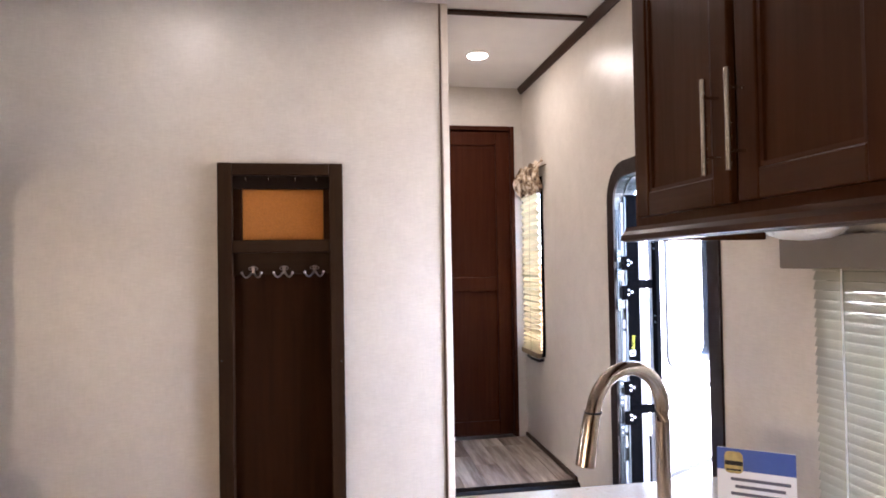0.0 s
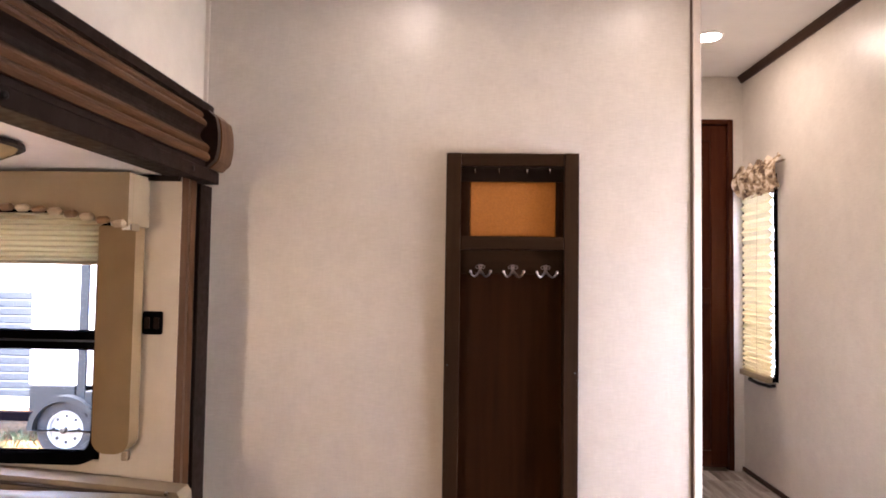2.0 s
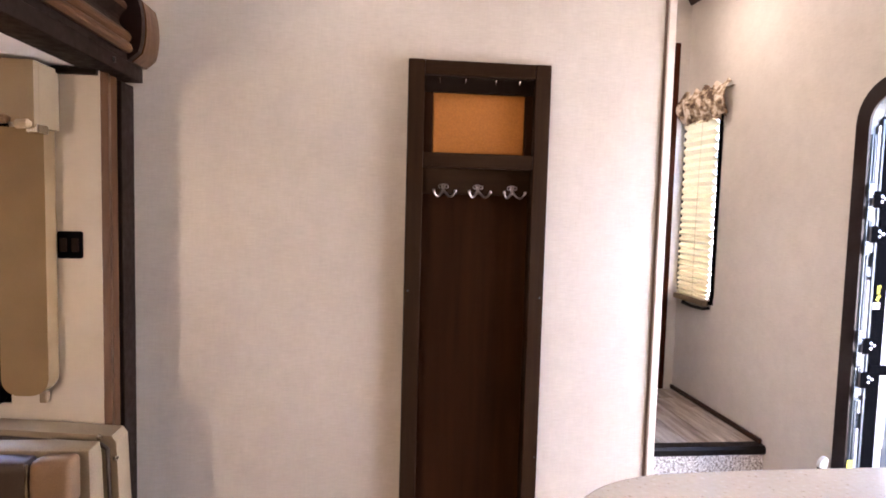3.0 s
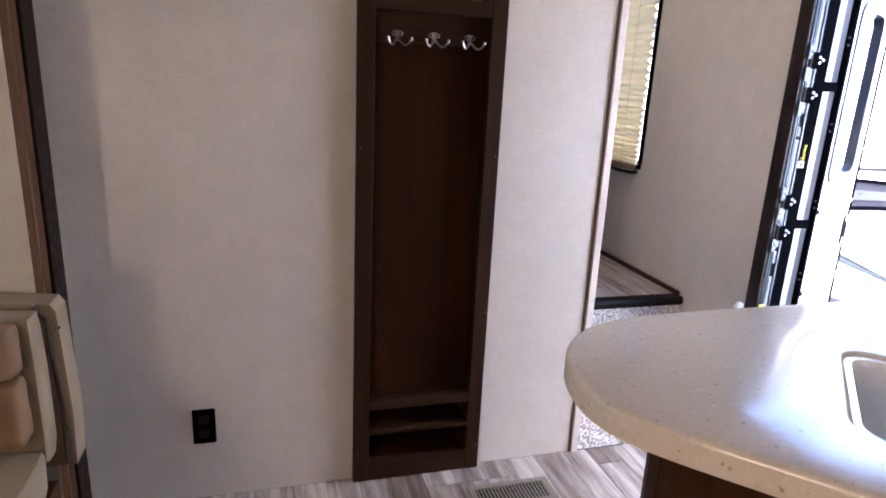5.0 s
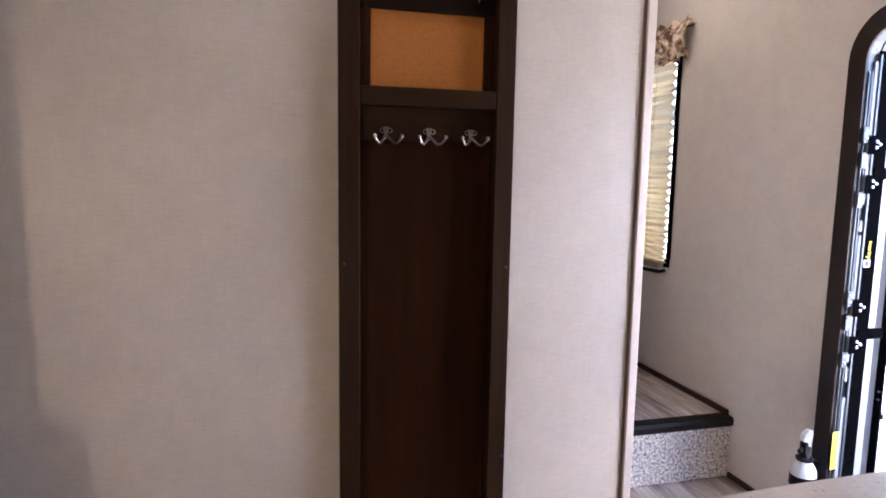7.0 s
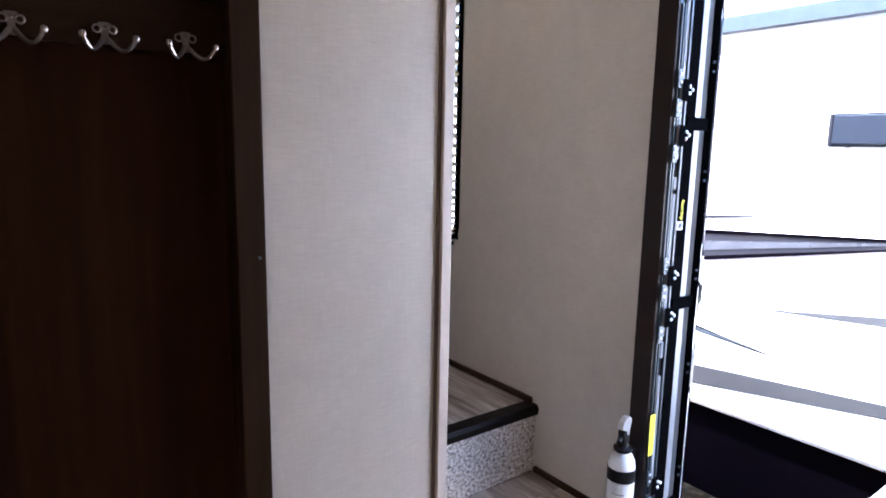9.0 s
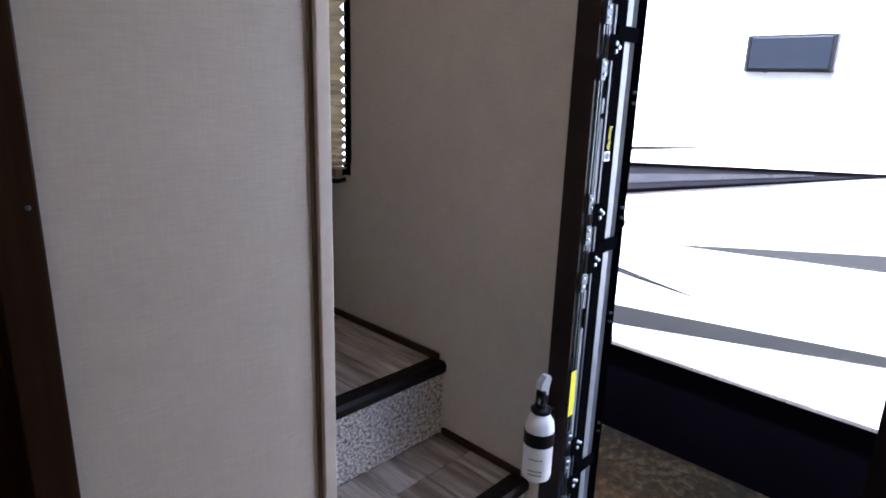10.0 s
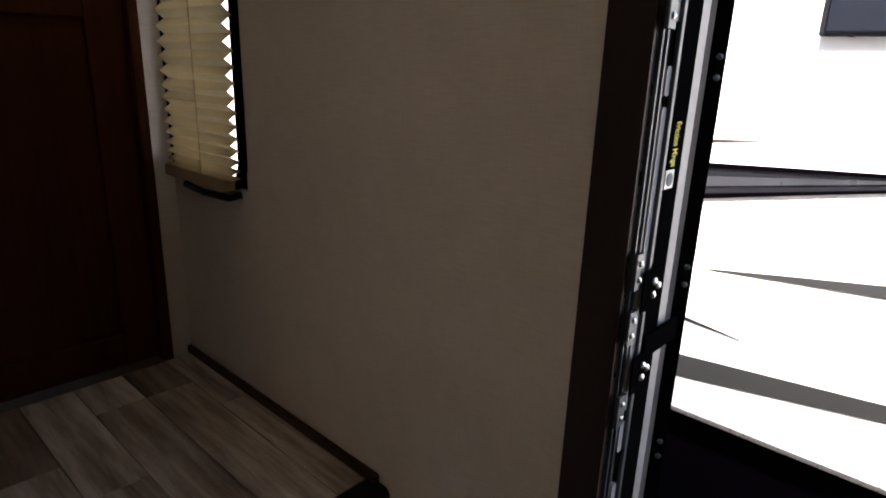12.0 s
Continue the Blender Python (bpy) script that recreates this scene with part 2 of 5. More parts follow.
CREAM = m_fabric("cream leatherette", (0.29, 0.222, 0.143), 300, 0.5)
BROWNF = m_fabric("brown leatherette", (0.062, 0.04, 0.028), 300, 0.45)
BEADC = m_fabric("pale bead cloth", (0.48, 0.38, 0.26), 300, 0.6)
LAMB = m_fabric("tan window panel cloth", (0.28, 0.195, 0.10), 500)
REGISTER = m_plain("tan register enamel", (0.26, 0.22, 0.165), 0.4, 0.2, 0.06, 30, 0.02)
VALANCE = m_fabric("tan valance cloth", (0.31, 0.235, 0.145), 500)
TAUPE = m_fabric("taupe cloth", (0.19, 0.17, 0.145), 500)
SCROLL = m_pattern("scrolled drapery")
PLEAT = m_shade("pleated shade", (0.46, 0.39, 0.255), (0.44, 0.36, 0.21), 0.22)
SLAT = m_shade("pale blind slat", (0.33, 0.325, 0.28), (0.25, 0.24, 0.19), 0.03)
GLASS = m_glass("window glass")
LENS = m_glow("lamp lens", (1.0, 0.91, 0.78), 2.2)
TYRE = m_plain("tyre rubber", (0.017, 0.017, 0.018), 0.85, 0, 0.3, 12, 0.2, 0.2)
SILVER = m_plain("ribbed silver siding", (0.026, 0.033, 0.04), 0.5, 0.0, 0.08, 8, 0.05, 0.2)
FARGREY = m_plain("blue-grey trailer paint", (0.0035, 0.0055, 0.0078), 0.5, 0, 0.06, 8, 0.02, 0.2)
RIM = m_plain("grey steel rim", (0.22, 0.24, 0.25), 0.4, 0.3, 0.1, 20, 0.02)
GRASS = m_plain("grass", (0.045, 0.058, 0.022), 0.8, 0, 0.45, 6)
GROUND = m_ground()
RED = m_plain("red lamp lens", (0.5, 0.04, 0.03), 0.3, 0, 0.05, 30, 0)

# ---- building blocks ----
ORG = {}


def thing(name, at, label, category, group="", kind=""):
    ob = new(name)
    ob.location = at
    ob.empty_display_size = 0.05
    ORG[ob.name] = Vector(at)
    return tagged(ob, label, category, group, kind)


def local_thing(name, m, label, category, group=""):
    ob = new(name)
    ob.matrix_basis = m
    ob.empty_display_size = 0.05
    ORG[ob.name] = Vector((0, 0, 0))
    return tagged(ob, label, category, group)


def smooth(me, angle=35):
    for p in me.polygons:
        p.use_smooth = True
    me.set_sharp_from_angle(angle=radians(angle))


def part(name, bm, material, parent=None, label="", round_=False):
    me = bpy.data.meshes.new(name)
    bmesh.ops.recalc_face_normals(bm, faces=bm.faces[:])
    if parent is not None:
        bmesh.ops.translate(bm, verts=bm.verts[:], vec=-ORG[parent.name])
    bm.to_mesh(me)
    bm.free()
    me.materials.append(material)
    if round_:
        smooth(me)
    ob = new(name, me)
    if parent is not None:
        ob.parent = parent
        ORG[ob.name] = ORG[parent.name]
    return tagged(ob, label)


def setting(name, bm, material, label, category, round_=False):
    """A piece of the place itself, with its origin at the world's."""
    ob = part(name, bm, material, None, label, round_)
    ORG[ob.name] = Vector((0, 0, 0))
    return tagged(ob, label, category, kind="structure")


def single(name, bm, material, label, category, group="", round_=False):
    ob = part(name, bm, material, None, label, round_)
    ORG[ob.name] = Vector((0, 0, 0))
    return tagged(ob, label, category, group)


def add_box(bm, x0, x1, y0, y1, z0, z1, bev=0.0, seg=2):
    r = bmesh.ops.create_cube(bm, size=1)
    vs = r["verts"]
    for v in vs:
        v.co = ((x0 + x1) / 2 + v.co.x * (x1 - x0), (y0 + y1) / 2 + v.co.y * (y1 - y0), (z0 + z1) / 2 + v.co.z * (z1 - z0))
    if bev:
        es = {e for v in vs for e in v.link_edges}
        bmesh.ops.bevel(bm, geom=list(es), offset=bev, segments=seg, profile=0.5, affect="EDGES")
    return bm


def box(*a, **k):
    return add_box(bmesh.new(), *a, **k)


def boxes(items, bev=0.0):
    bm = bmesh.new()
    for it in items:
        add_box(bm, *it, bev=bev)
    return bm


def prism(outline, place, depth, bm=None):
    """A flat outline (u, v) pushed out by depth; place(u, v, d) gives the point."""
    bm = bm or bmesh.new()
    a = [bm.verts.new(place(u, v, 0)) for u, v in outline]
    b = [bm.verts.new(place(u, v, depth)) for u, v in outline]
    bm.faces.new(a)
    bm.faces.new(b[::-1])
    for i in range(len(a)):
        j = (i + 1) % len(a)
        bm.faces.new((a[i], b[i], b[j], a[j]))
    return bm


def rrect(u0, u1, v0, v1, r, seg=6, radii=None):
    """A rounded rectangle; radii: low-left, low-right, top-right, top-left."""
    radii = radii or (r,) * 4
    out = []
    cs = ((u0, v0, 180, 1, 1), (u1, v0, 270, -1, 1), (u1, v1, 0, -1, -1), (u0, v1, 90, 1, -1))
    for (u, v, a0, su, sv), q in zip(cs, radii):
        q = max(q, 0.0005)
        for k in range(seg + 1):
            a = radians(a0 + 90 * k / seg)
            out.append((u + su * q + q * math.cos(a), v + sv * q + q * math.sin(a)))
    return out


def ring(outer, inner, place, depth, bm=None):
    """A frame between two outlines with the same count of points."""
    bm = bm or bmesh.new()
    n = len(outer)
    rows = [[bm.verts.new(place(u, v, d)) for u, v in o] for o, d in ((outer, 0), (outer, depth), (inner, depth), (inner, 0))]
    for k in range(4):
        a, b = rows[k], rows[(k + 1) % 4]
        for i in range(n):
            j = (i + 1) % n
            bm.faces.new((a[i], a[j], b[j], b[i]))
    return bm


def lathe(profile, seg=24, axis="z", at=(0, 0, 0), bm=None):
    """Turns (radius, height) pairs about an axis."""
    bm = bm or bmesh.new()
    rows = []
    for r, h in profile:
        row = []
        for k in range(seg):
            a = 2 * math.pi * k / seg
            p = (r * math.cos(a), r * math.sin(a), h)
            if axis == "x":
                p = (h, p[0], p[1])
            elif axis == "y":
                p = (p[0], h, p[1])
            row.append(bm.verts.new(Vector(p) + Vector(at)))
        rows.append(row)
    for a, b in zip(rows, rows[1:]):
        for k in range(seg):
            j = (k + 1) % seg
            bm.faces.new((a[k], a[j], b[j], b[k]))
    bm.faces.new(rows[0][::-1])
    bm.faces.new(rows[-1])
    return bm


def tube(path, radius, seg=12, bm=None, radii=None):
    bm = bm or bmesh.new()
    pts = [Vector(p) for p in path]
    rows = []
    up = Vector((0, 0, 1))
    for i, p in enumerate(pts):
        d = (pts[min(i + 1, len(pts) - 1)] - pts[max(i - 1, 0)]).normalized()
        s = d.cross(up)
        if s.length < 0.05:
            s = d.cross(Vector((0, 1, 0)))
        s.normalize()
        t = s.cross(d).normalized()
        r = radii[i] if radii else radius
        rows.append([bm.verts.new(p + (s * math.cos(2 * math.pi * k / seg) + t * math.sin(2 * math.pi * k / seg)) * r) for k in range(seg)])
    for a, b in zip(rows, rows[1:]):
        for k in range(seg):
            j = (k + 1) % seg
            bm.faces.new((a[k], a[j], b[j], b[k]))
    bm.faces.new(rows[0][::-1])
    bm.faces.new(rows[-1])
    return bm


def on_x(x, side=-1):
    """Places (u, v, d) on a wall of constant x: u is y, v is z, d leads along side."""
    return lambda u, v, d: (x + side * d, u, v)


def on_y(y, side=-1):
    return lambda u, v, d: (u, y + side * d, v)


def on_z(z):
    return lambda u, v, d: (u, v, z + d)


# ---- shell ----
T = 0.05
HY0, HY1, HTOP = DY0 + 0.05, DY1 - 0.05, DTOP - 0.05     # hole behind the entry trim
BW = (3.345, 3.69, 1.02, 2.03)        # stairhead window: y0, y1, z0, z1
KW = (0.35, 1.33, 0.98, 1.52)         # kitchen window
bm = boxes([
    (WX, WX + T, BY, KW[0], GZ + 0.55, CZ + 0.05), (WX, WX + T, KW[0], KW[1], GZ + 0.55, KW[2]), (WX, WX + T, KW[0], KW[1], KW[3], CZ + 0.05),
    (WX, WX + T, KW[1], HY0, GZ + 0.55, CZ + 0.05), (WX, WX + T, HY0, HY1, HTOP, CZ + 0.05), (WX, WX + T, HY0, HY1, GZ + 0.55, -0.02),
    (WX, WX + T, HY1, BW[0], GZ + 0.55, CZ + 0.05), (WX, WX + T, BW[0], BW[1], GZ + 0.55, BW[2]), (WX, WX + T, BW[0], BW[1], BW[3], CZ + 0.05),
    (WX, WX + T, BW[1], BEDY + 0.6, GZ + 0.55, CZ + 0.05)])
setting("wall_door_side", bm, WALL, "beige linen-textured vinyl side wall with the entry", "wall")
# partition with the recess for the hall tree
TX0, TX1, TZ1 = -0.103, 0.366, 1.95
setting("wall_partition", boxes([
    (LX - 0.002, TX0 + 0.02, PY, PY + T, 0, CZ), (TX1 - 0.02, 0.795, PY, PY + T, 0, CZ), (TX0 + 0.02, TX1 - 0.02, PY, PY + T, TZ1 - 0.02, CZ),
    (TX0 + 0.02, TX1 - 0.02, PY + 0.16, PY + 0.2, 0, TZ1)]), WALL, "beige linen-textured vinyl partition wall", "wall")
setting("wall_stair", box(0.745, 0.795, PY + T, BEDY, 0, CZ), WALL, "beige linen wall beside the steps", "wall")
setting("wall_stairhead", boxes([(0.75, 0.84, BEDY, BEDY + T, 0, CZ), (0.84, 1.40, BEDY, BEDY + T, 2.375, CZ), (1.40, WX, BEDY, BEDY + T, 0, CZ),
                                 (0.84, 1.40, BEDY + 0.06, BEDY + 0.1, 0, CZ)]), WALL, "beige linen wall around the bedroom door", "wall")
# unseen wall, given dark wood so little light bounces off it
setting("wall_rear", box(LX - T, WX + T, BY - T, BY, 0, CZ), CAB, "plain unseen rear wall, dark to cut bounced light", "wall")
SL0, SL1 = -1.6, 2.28                # slide-out opening
setting("wall_off_door", boxes([(LX - T, LX, BY, SL0, 0, CZ), (LX - T, LX, SL0, SL1, SC + 0.14, CZ), (LX - T, LX, SL1, PY + T, 0, CZ)]), WALL_SLIDE,
        "pale vinyl wall above the slide-out", "wall")
setting("ceiling", box(LX - T, WX + T, BY - T, BEDY + 0.6, CZ, CZ + 0.05), CEIL, "smooth off-white ceiling panel", "ceiling")
# slide-out box
EW = (-1.78, -1.153, 0.926, 1.707)      # end window: x0, x1, z0, z1
setting("wall_slide_end", boxes([(SX, EW[0], SY, SY + T, 0, SC + 0.1), (EW[1], -0.92, SY, SY + T, 0, SC + 0.1), (EW[0], EW[1], SY, SY + T, 0, EW[2]),
                                 (EW[0], EW[1], SY, SY + T, EW[3], SC + 0.1)]), WALL_SLIDE, "cream vinyl end wall of the slide-out", "wall")
LW = (-1.40, -0.35, 0.90, 1.58)       # long window of the slide-out: y0, y1, z0, z1
setting("wall_slide_far", boxes([(SX - T, SX, SL0, LW[0], 0, SC + 0.1), (SX - T, SX, LW[1], SY + T, 0, SC + 0.1), (SX - T, SX, LW[0], LW[1], 0, LW[2]),
                                 (SX - T, SX, LW[0], LW[1], LW[3], SC + 0.1)]), WALL_SLIDE, "cream vinyl long wall of the slide-out", "wall")
setting("wall_slide_rear", box(SX - T, -0.9, SL0 - T, SL0, 0, SC + 0.1), WALL_SLIDE, "cream vinyl end wall of the slide-out", "wall")
setting("ceiling_slide", box(SX - T, -0.90, SL0 - T, SY + T, SC, SC + 0.1), CEIL, "off-white ceiling panel of the slide-out", "ceiling")
setting("trim_slide_ceiling", box(-1.9, -0.922, SY - 0.018, SY - 0.001, SC - 0.02, SC - 0.001, bev=0.003), DARKB, "dark bead along the slide-out ceiling", "trim")

# ---- ground and outdoors shell ----
g = bmesh.new()
bmesh.ops.create_grid(g, x_segments=60, y_segments=60, size=300)
for v in g.verts:
    v.co.z = GZ + 0.03 * noise.noise(v.co * 0.21)
setting("ground", g, GROUND, "brown packed earth with dry grass", "ground")

# ---- trim of the partition and stairs ----
setting("trim_partition_edge", boxes([(0.769, 0.797, PY - 0.012, PY - 0.001, 0.0, CZ - 0.004)], bev=0.003), TRIMW, "beige batten on the free edge of the partition", "trim")
# raised strip; the shade of the groove is put into its brown
setting("trim_partition_groove", boxes([(0.7605, 0.7685, PY - 0.005, PY - 0.001, 0.0, CZ - 0.004)]), GROOVE, "thin brown strip for the shaded groove beside the batten", "trim")
setting("trim_corner", boxes([(LX + 0.001, LX + 0.016, PY - 0.012, PY - 0.001, 0.0, CZ - 0.004)], bev=0.003), TRIMW, "beige corner batten", "trim")
setting("trim_seam", boxes([(-0.121, -0.118, PY - 0.0014, PY - 0.0004, TZ1 + 0.02, CZ - 0.01)]), WALL, "fine panel seam in the partition", "trim")


def crown(name, y0, y1):
    bm = prism([(0.001, 0), (0.001, -0.036), (0.01, -0.036), (0.024, -0.014), (0.028, 0)], lambda u, v, d: (WX - u, y0 + d, CZ - 0.001 + v), y1 - y0)
    setting(name, bm, BASEB, "dark wooden crown strip along the ceiling", "trim")


crown("trim_crown", BY, BEDY - 0.002)
setting("trim_ceiling_strip", box(0.79, WX - 0.036, 2.585, 2.625, CZ - 0.012, CZ - 0.001, bev=0.003), BASEB, "dark batten across the ceiling at the steps", "trim")


def baseboard(name, y0, y1, z):
    setting(name, box(WX - 0.014, WX - 0.001, y0, y1, z + 0.001, z + 0.024, bev=0.004), BASEB, "dark wooden base strip", "baseboard")


baseboard("baseboard_upper", 2.90, BEDY - 0.002, UP)
baseboard("baseboard_landing", 2.565, 2.875, MID)

# ---- steps ----
setting("step_landing", box(0.797, WX - 0.001, PY + 0.016, 2.9, 0.0, MID - 0.008), SUBFLOOR, "landing box of the steps", "step")
setting("step_upper", box(0.797, WX - 0.001, 2.90, BEDY - 0.001, 0.0, UP - 0.008), SUBFLOOR, "upper floor deck at the stairhead", "floor")


def riser(name, y, z0, z1):
    bm = bmesh.new()
    nx, nz = 46, 18
    grid = [[bm.verts.new((0.803 + (WX - 0.806) * i / nx, y - 0.004 * noise.noise(Vector((i * 0.9, k * 0.9, y * 7))) - 0.004, z0 + (z1 - z0) * k / nz)) for i in range(nx + 1)] for k in range(nz + 1)]
    for k in range(nz):
        for i in range(nx):
            bm.faces.new((grid[k][i], grid[k][i + 1], grid[k + 1][i + 1], grid[k + 1][i]))
    r = bmesh.ops.extrude_face_region(bm, geom=bm.faces[:])
    bmesh.ops.translate(bm, verts=[v for v in r["geom"] if isinstance(v, bmesh.types.BMVert)], vec=(0, 0.012, 0))
    setting(name, bm, CARPET, "speckled beige and brown looped carpet on the riser", "carpet", True)


riser("riser_lower", PY + 0.004, 0.002, MID - 0.03)
riser("riser_upper", 2.888, MID + 0.002, UP - 0.032)


def nosing(name, y, z):
    out = [(y - 0.008, z - 0.034), (y - 0.014, z - 0.028), (y - 0.016, z - 0.008), (y - 0.008, z + 0.004), (y + 0.04, z + 0.005), (y + 0.045, z), (y + 0.045, z - 0.006), (y + 0.004, z - 0.007), (y + 0.004, z - 0.034)]
    setting(name, prism(out, lambda u, v, d: (0.803 + d, u, v), WX - 0.805), NOSE, "glossy near-black stair nosing", "trim")


nosing("nosing_lower", PY + 0.006, MID)
nosing("nosing_upper", 2.885, UP)

# ---- bedroom door at the head of the stairs ----
door = thing("door_bedroom", (1.12, BEDY + 0.03, UP), "closed dark mahogany-stained panel door", "door", kind="structure")


def framed_door(parent, u0, u1, v0, v1, place, mat_v, mat_h, thick=0.03, stile=0.075, rails=(), slab="slab", label=""):
    """Stiles, rails and sunk panels; place(u, v, d) with d towards the viewer."""
    cuts = [v0] + [r for r in rails] + [v1]
    part("panel", boxes_on(place, [(u0 + stile - 0.004, u1 - stile + 0.004, v0 + stile - 0.004, v1 - stile + 0.004, 0.0, thick * 0.55)]), mat_v, parent)
    for a, b in ((u0, u0 + stile), (u1 - stile, u1)):
        part("stile", boxes_on(place, [(a, b, v0, v1, 0, thick)], 0.003), mat_v, parent)
    part("rail", boxes_on(place, [(u0 + stile + 0.0005, u1 - stile - 0.0005, v0, v0 + stile, 0, thick - 0.001)], 0.003), mat_h, parent)
    part("rail", boxes_on(place, [(u0 + stile + 0.0005, u1 - stile - 0.0005, v1 - stile, v1, 0, thick - 0.001)], 0.003), mat_h, parent)
    for r in rails:
        part("rail", boxes_on(place, [(u0 + stile + 0.0005, u1 - stile - 0.0005, r - stile / 2, r + stile / 2, 0, thick - 0.001)], 0.003), mat_h, parent)


def boxes_on(place, items, bev=0.0):
    bm = bmesh.new()
    for u0, u1, v0, v1, d0, d1 in items:
        b = add_box(bmesh.new(), u0, u1, v0, v1, d0, d1, bev=bev)
        me = bpy.data.meshes.new("tmp")
        for v in b.verts:
            v.co = place(v.co.x, v.co.y, v.co.z)
        b.to_mesh(me)
        bm.from_mesh(me)
        b.free()
        bpy.data.meshes.remove(me)
    return bm


framed_door(door, 0.842, 1.375, UP + 0.012, 2.35, on_y(BEDY + 0.045), BDOOR, BDOOR, 0.035, 0.085, (1.42,))
part("casing", boxes([(1.376, 1.402, BEDY - 0.012, BEDY + 0.05, UP, 2.378), (0.842, 1.3755, BEDY - 0.012, BEDY + 0.05, 2.352, 2.378)], 0.003), BDOOR, door, "reddish-brown door casing")

# ---- ceiling lights ----
def ceiling_light(x, y, z, label, watts, group):
    ob = thing("ceiling_light", (x, y, z), label, "lamp", group)
    part("trim_ring", lathe([(0.047, -0.001), (0.064, -0.001), (0.062, -0.007), (0.054, -0.010), (0.0485, -0.006)], 32, at=(x, y, z)), WHITE, ob, "white trim ring", True)
    part("lens", lathe([(0.048, -0.004), (0.047, -0.011), (0.028, -0.015)], 32, at=(x, y, z)), LENS, ob, "bright frosted lens", True)
    lamp = new("downlight", bpy.data.lights.new("downlight", "AREA"))
    lamp.data.shape, lamp.data.size, lamp.data.energy, lamp.data.color = "DISK", 0.09, watts, (1.0, 0.88, 0.74)
    lamp.matrix_basis = look((x, y, z - 0.022), (x, y, 0))
    return ob


ceiling_light(1.055, 3.13, CZ, "lit round recessed light over the steps", CAN_WATTS * 4, "recessed ceiling lights")
for cx, cy in ((-0.27, 2.1), (0.66, 2.1)):
    ceiling_light(cx, cy, CZ, "lit round recessed light in the main ceiling", CAN_WATTS, "recessed ceiling lights")

# ---- hall tree built into the partition ----
tree = thing("hall_tree", (0.13, PY, 0.0), "tall dark umber hall tree with cork board, recessed in the partition", "hall tree")
FY = 2.512                       # front of its face frame
IX0, IX1 = -0.05, 0.314          # inner edges of the stiles
for a, b in ((TX0, IX0), (IX1, TX1)):
    part("stile", box(a, b, FY, PY - 0.001, 0.004, TZ1, bev=0.003), TREE, tree)
for z0, z1, lab in ((1.903, TZ1, ""), (1.606, 1.654, ""), (0.286, 0.324, ""), (0.186, 0.2005, ""), (0.004, 0.08, "")):
    part("rail", box(IX0 + 0.0005, IX1 - 0.0005, FY + 0.001, PY - 0.001, z0, z1 - (0.001 if z1 == TZ1 else 0), bev=0.003), TREEH, tree)
part("back_panel", box(IX0 - 0.01, IX1 + 0.01, PY + 0.026, PY + 0.034, 0.325, 1.62), TREEBACK, tree, "dark brown grained back panel")
part("hook_rail", box(IX0 - 0.008, IX1 + 0.008, PY + 0.007, PY + 0.0205, 1.52, 1.612, bev=0.003), TREEH, tree, "dark rail that carries the hooks")
part("side_lining", boxes([(IX0 - 0.014, IX0 - 0.001, PY + 0.0005, PY + 0.15, 0.02, 1.93), (IX1 + 0.001, IX1 + 0.014, PY + 0.0005, PY + 0.15, 0.02, 1.93)]), TREEBACK, tree)
part("slot_floor", boxes([(IX0, IX1, PY + 0.0005, PY + 0.15, 0.06, 0.078), (IX0, IX1, PY + 0.0005, PY + 0.15, 0.184, 0.2), (IX0, IX1, PY + 0.0005, PY + 0.15, 0.3, 0.327)]), TREEBACK, tree)
part("slot_back", box(IX0, IX1, PY + 0.14, PY + 0.15, 0.02, 0.33), TREEBACK, tree)
part("cubby_back", box(IX0, IX1, PY + 0.03, PY + 0.038, 1.622, 1.94), TREEBACK, tree)
cork = part("cork_board", box(-0.018, 0.290, PY + 0.014, PY + 0.029, 1.655, 1.853, bev=0.002), CORK, tree, "orange-brown cork board")
for a, b in ((IX0 - 0.006, -0.0185), (0.2905, IX1 + 0.006)):
    part("cork_bead", box(a, b, PY + 0.002, PY + 0.0295, 1.64, 1.853, bev=0.004), TREEBACK, tree, "dark inner bead beside the cork")
krail = part("key_rail", box(IX0 - 0.006, IX1 + 0.006, PY + 0.001, PY + 0.0295, 1.8535, 1.91, bev=0.003), DARKB, tree, "dark key rail")
for kx in (0.0, 0.085, 0.185, 0.265):
    part("key_peg", tube([(kx, PY + 0.001, 1.888), (kx, PY - 0.011, 1.884), (kx, PY - 0.015, 1.888), (kx, PY - 0.016, 1.896)], 0.0025, 8), CHROME, krail, "small nickel peg", True)
for sx, sz in ((IX1 + 0.04, 1.18), (IX1 + 0.043, 0.63), (TX0 + 0.012, 1.2), (TX0 + 0.014, 0.12), (IX1 + 0.04, 0.1)):
    part("screw", lathe([(0.0032, 0.0), (0.0032, -0.001), (0.0016, -0.002)], 10, "y", (sx, FY + 0.0005, sz)), SLATE, tree)


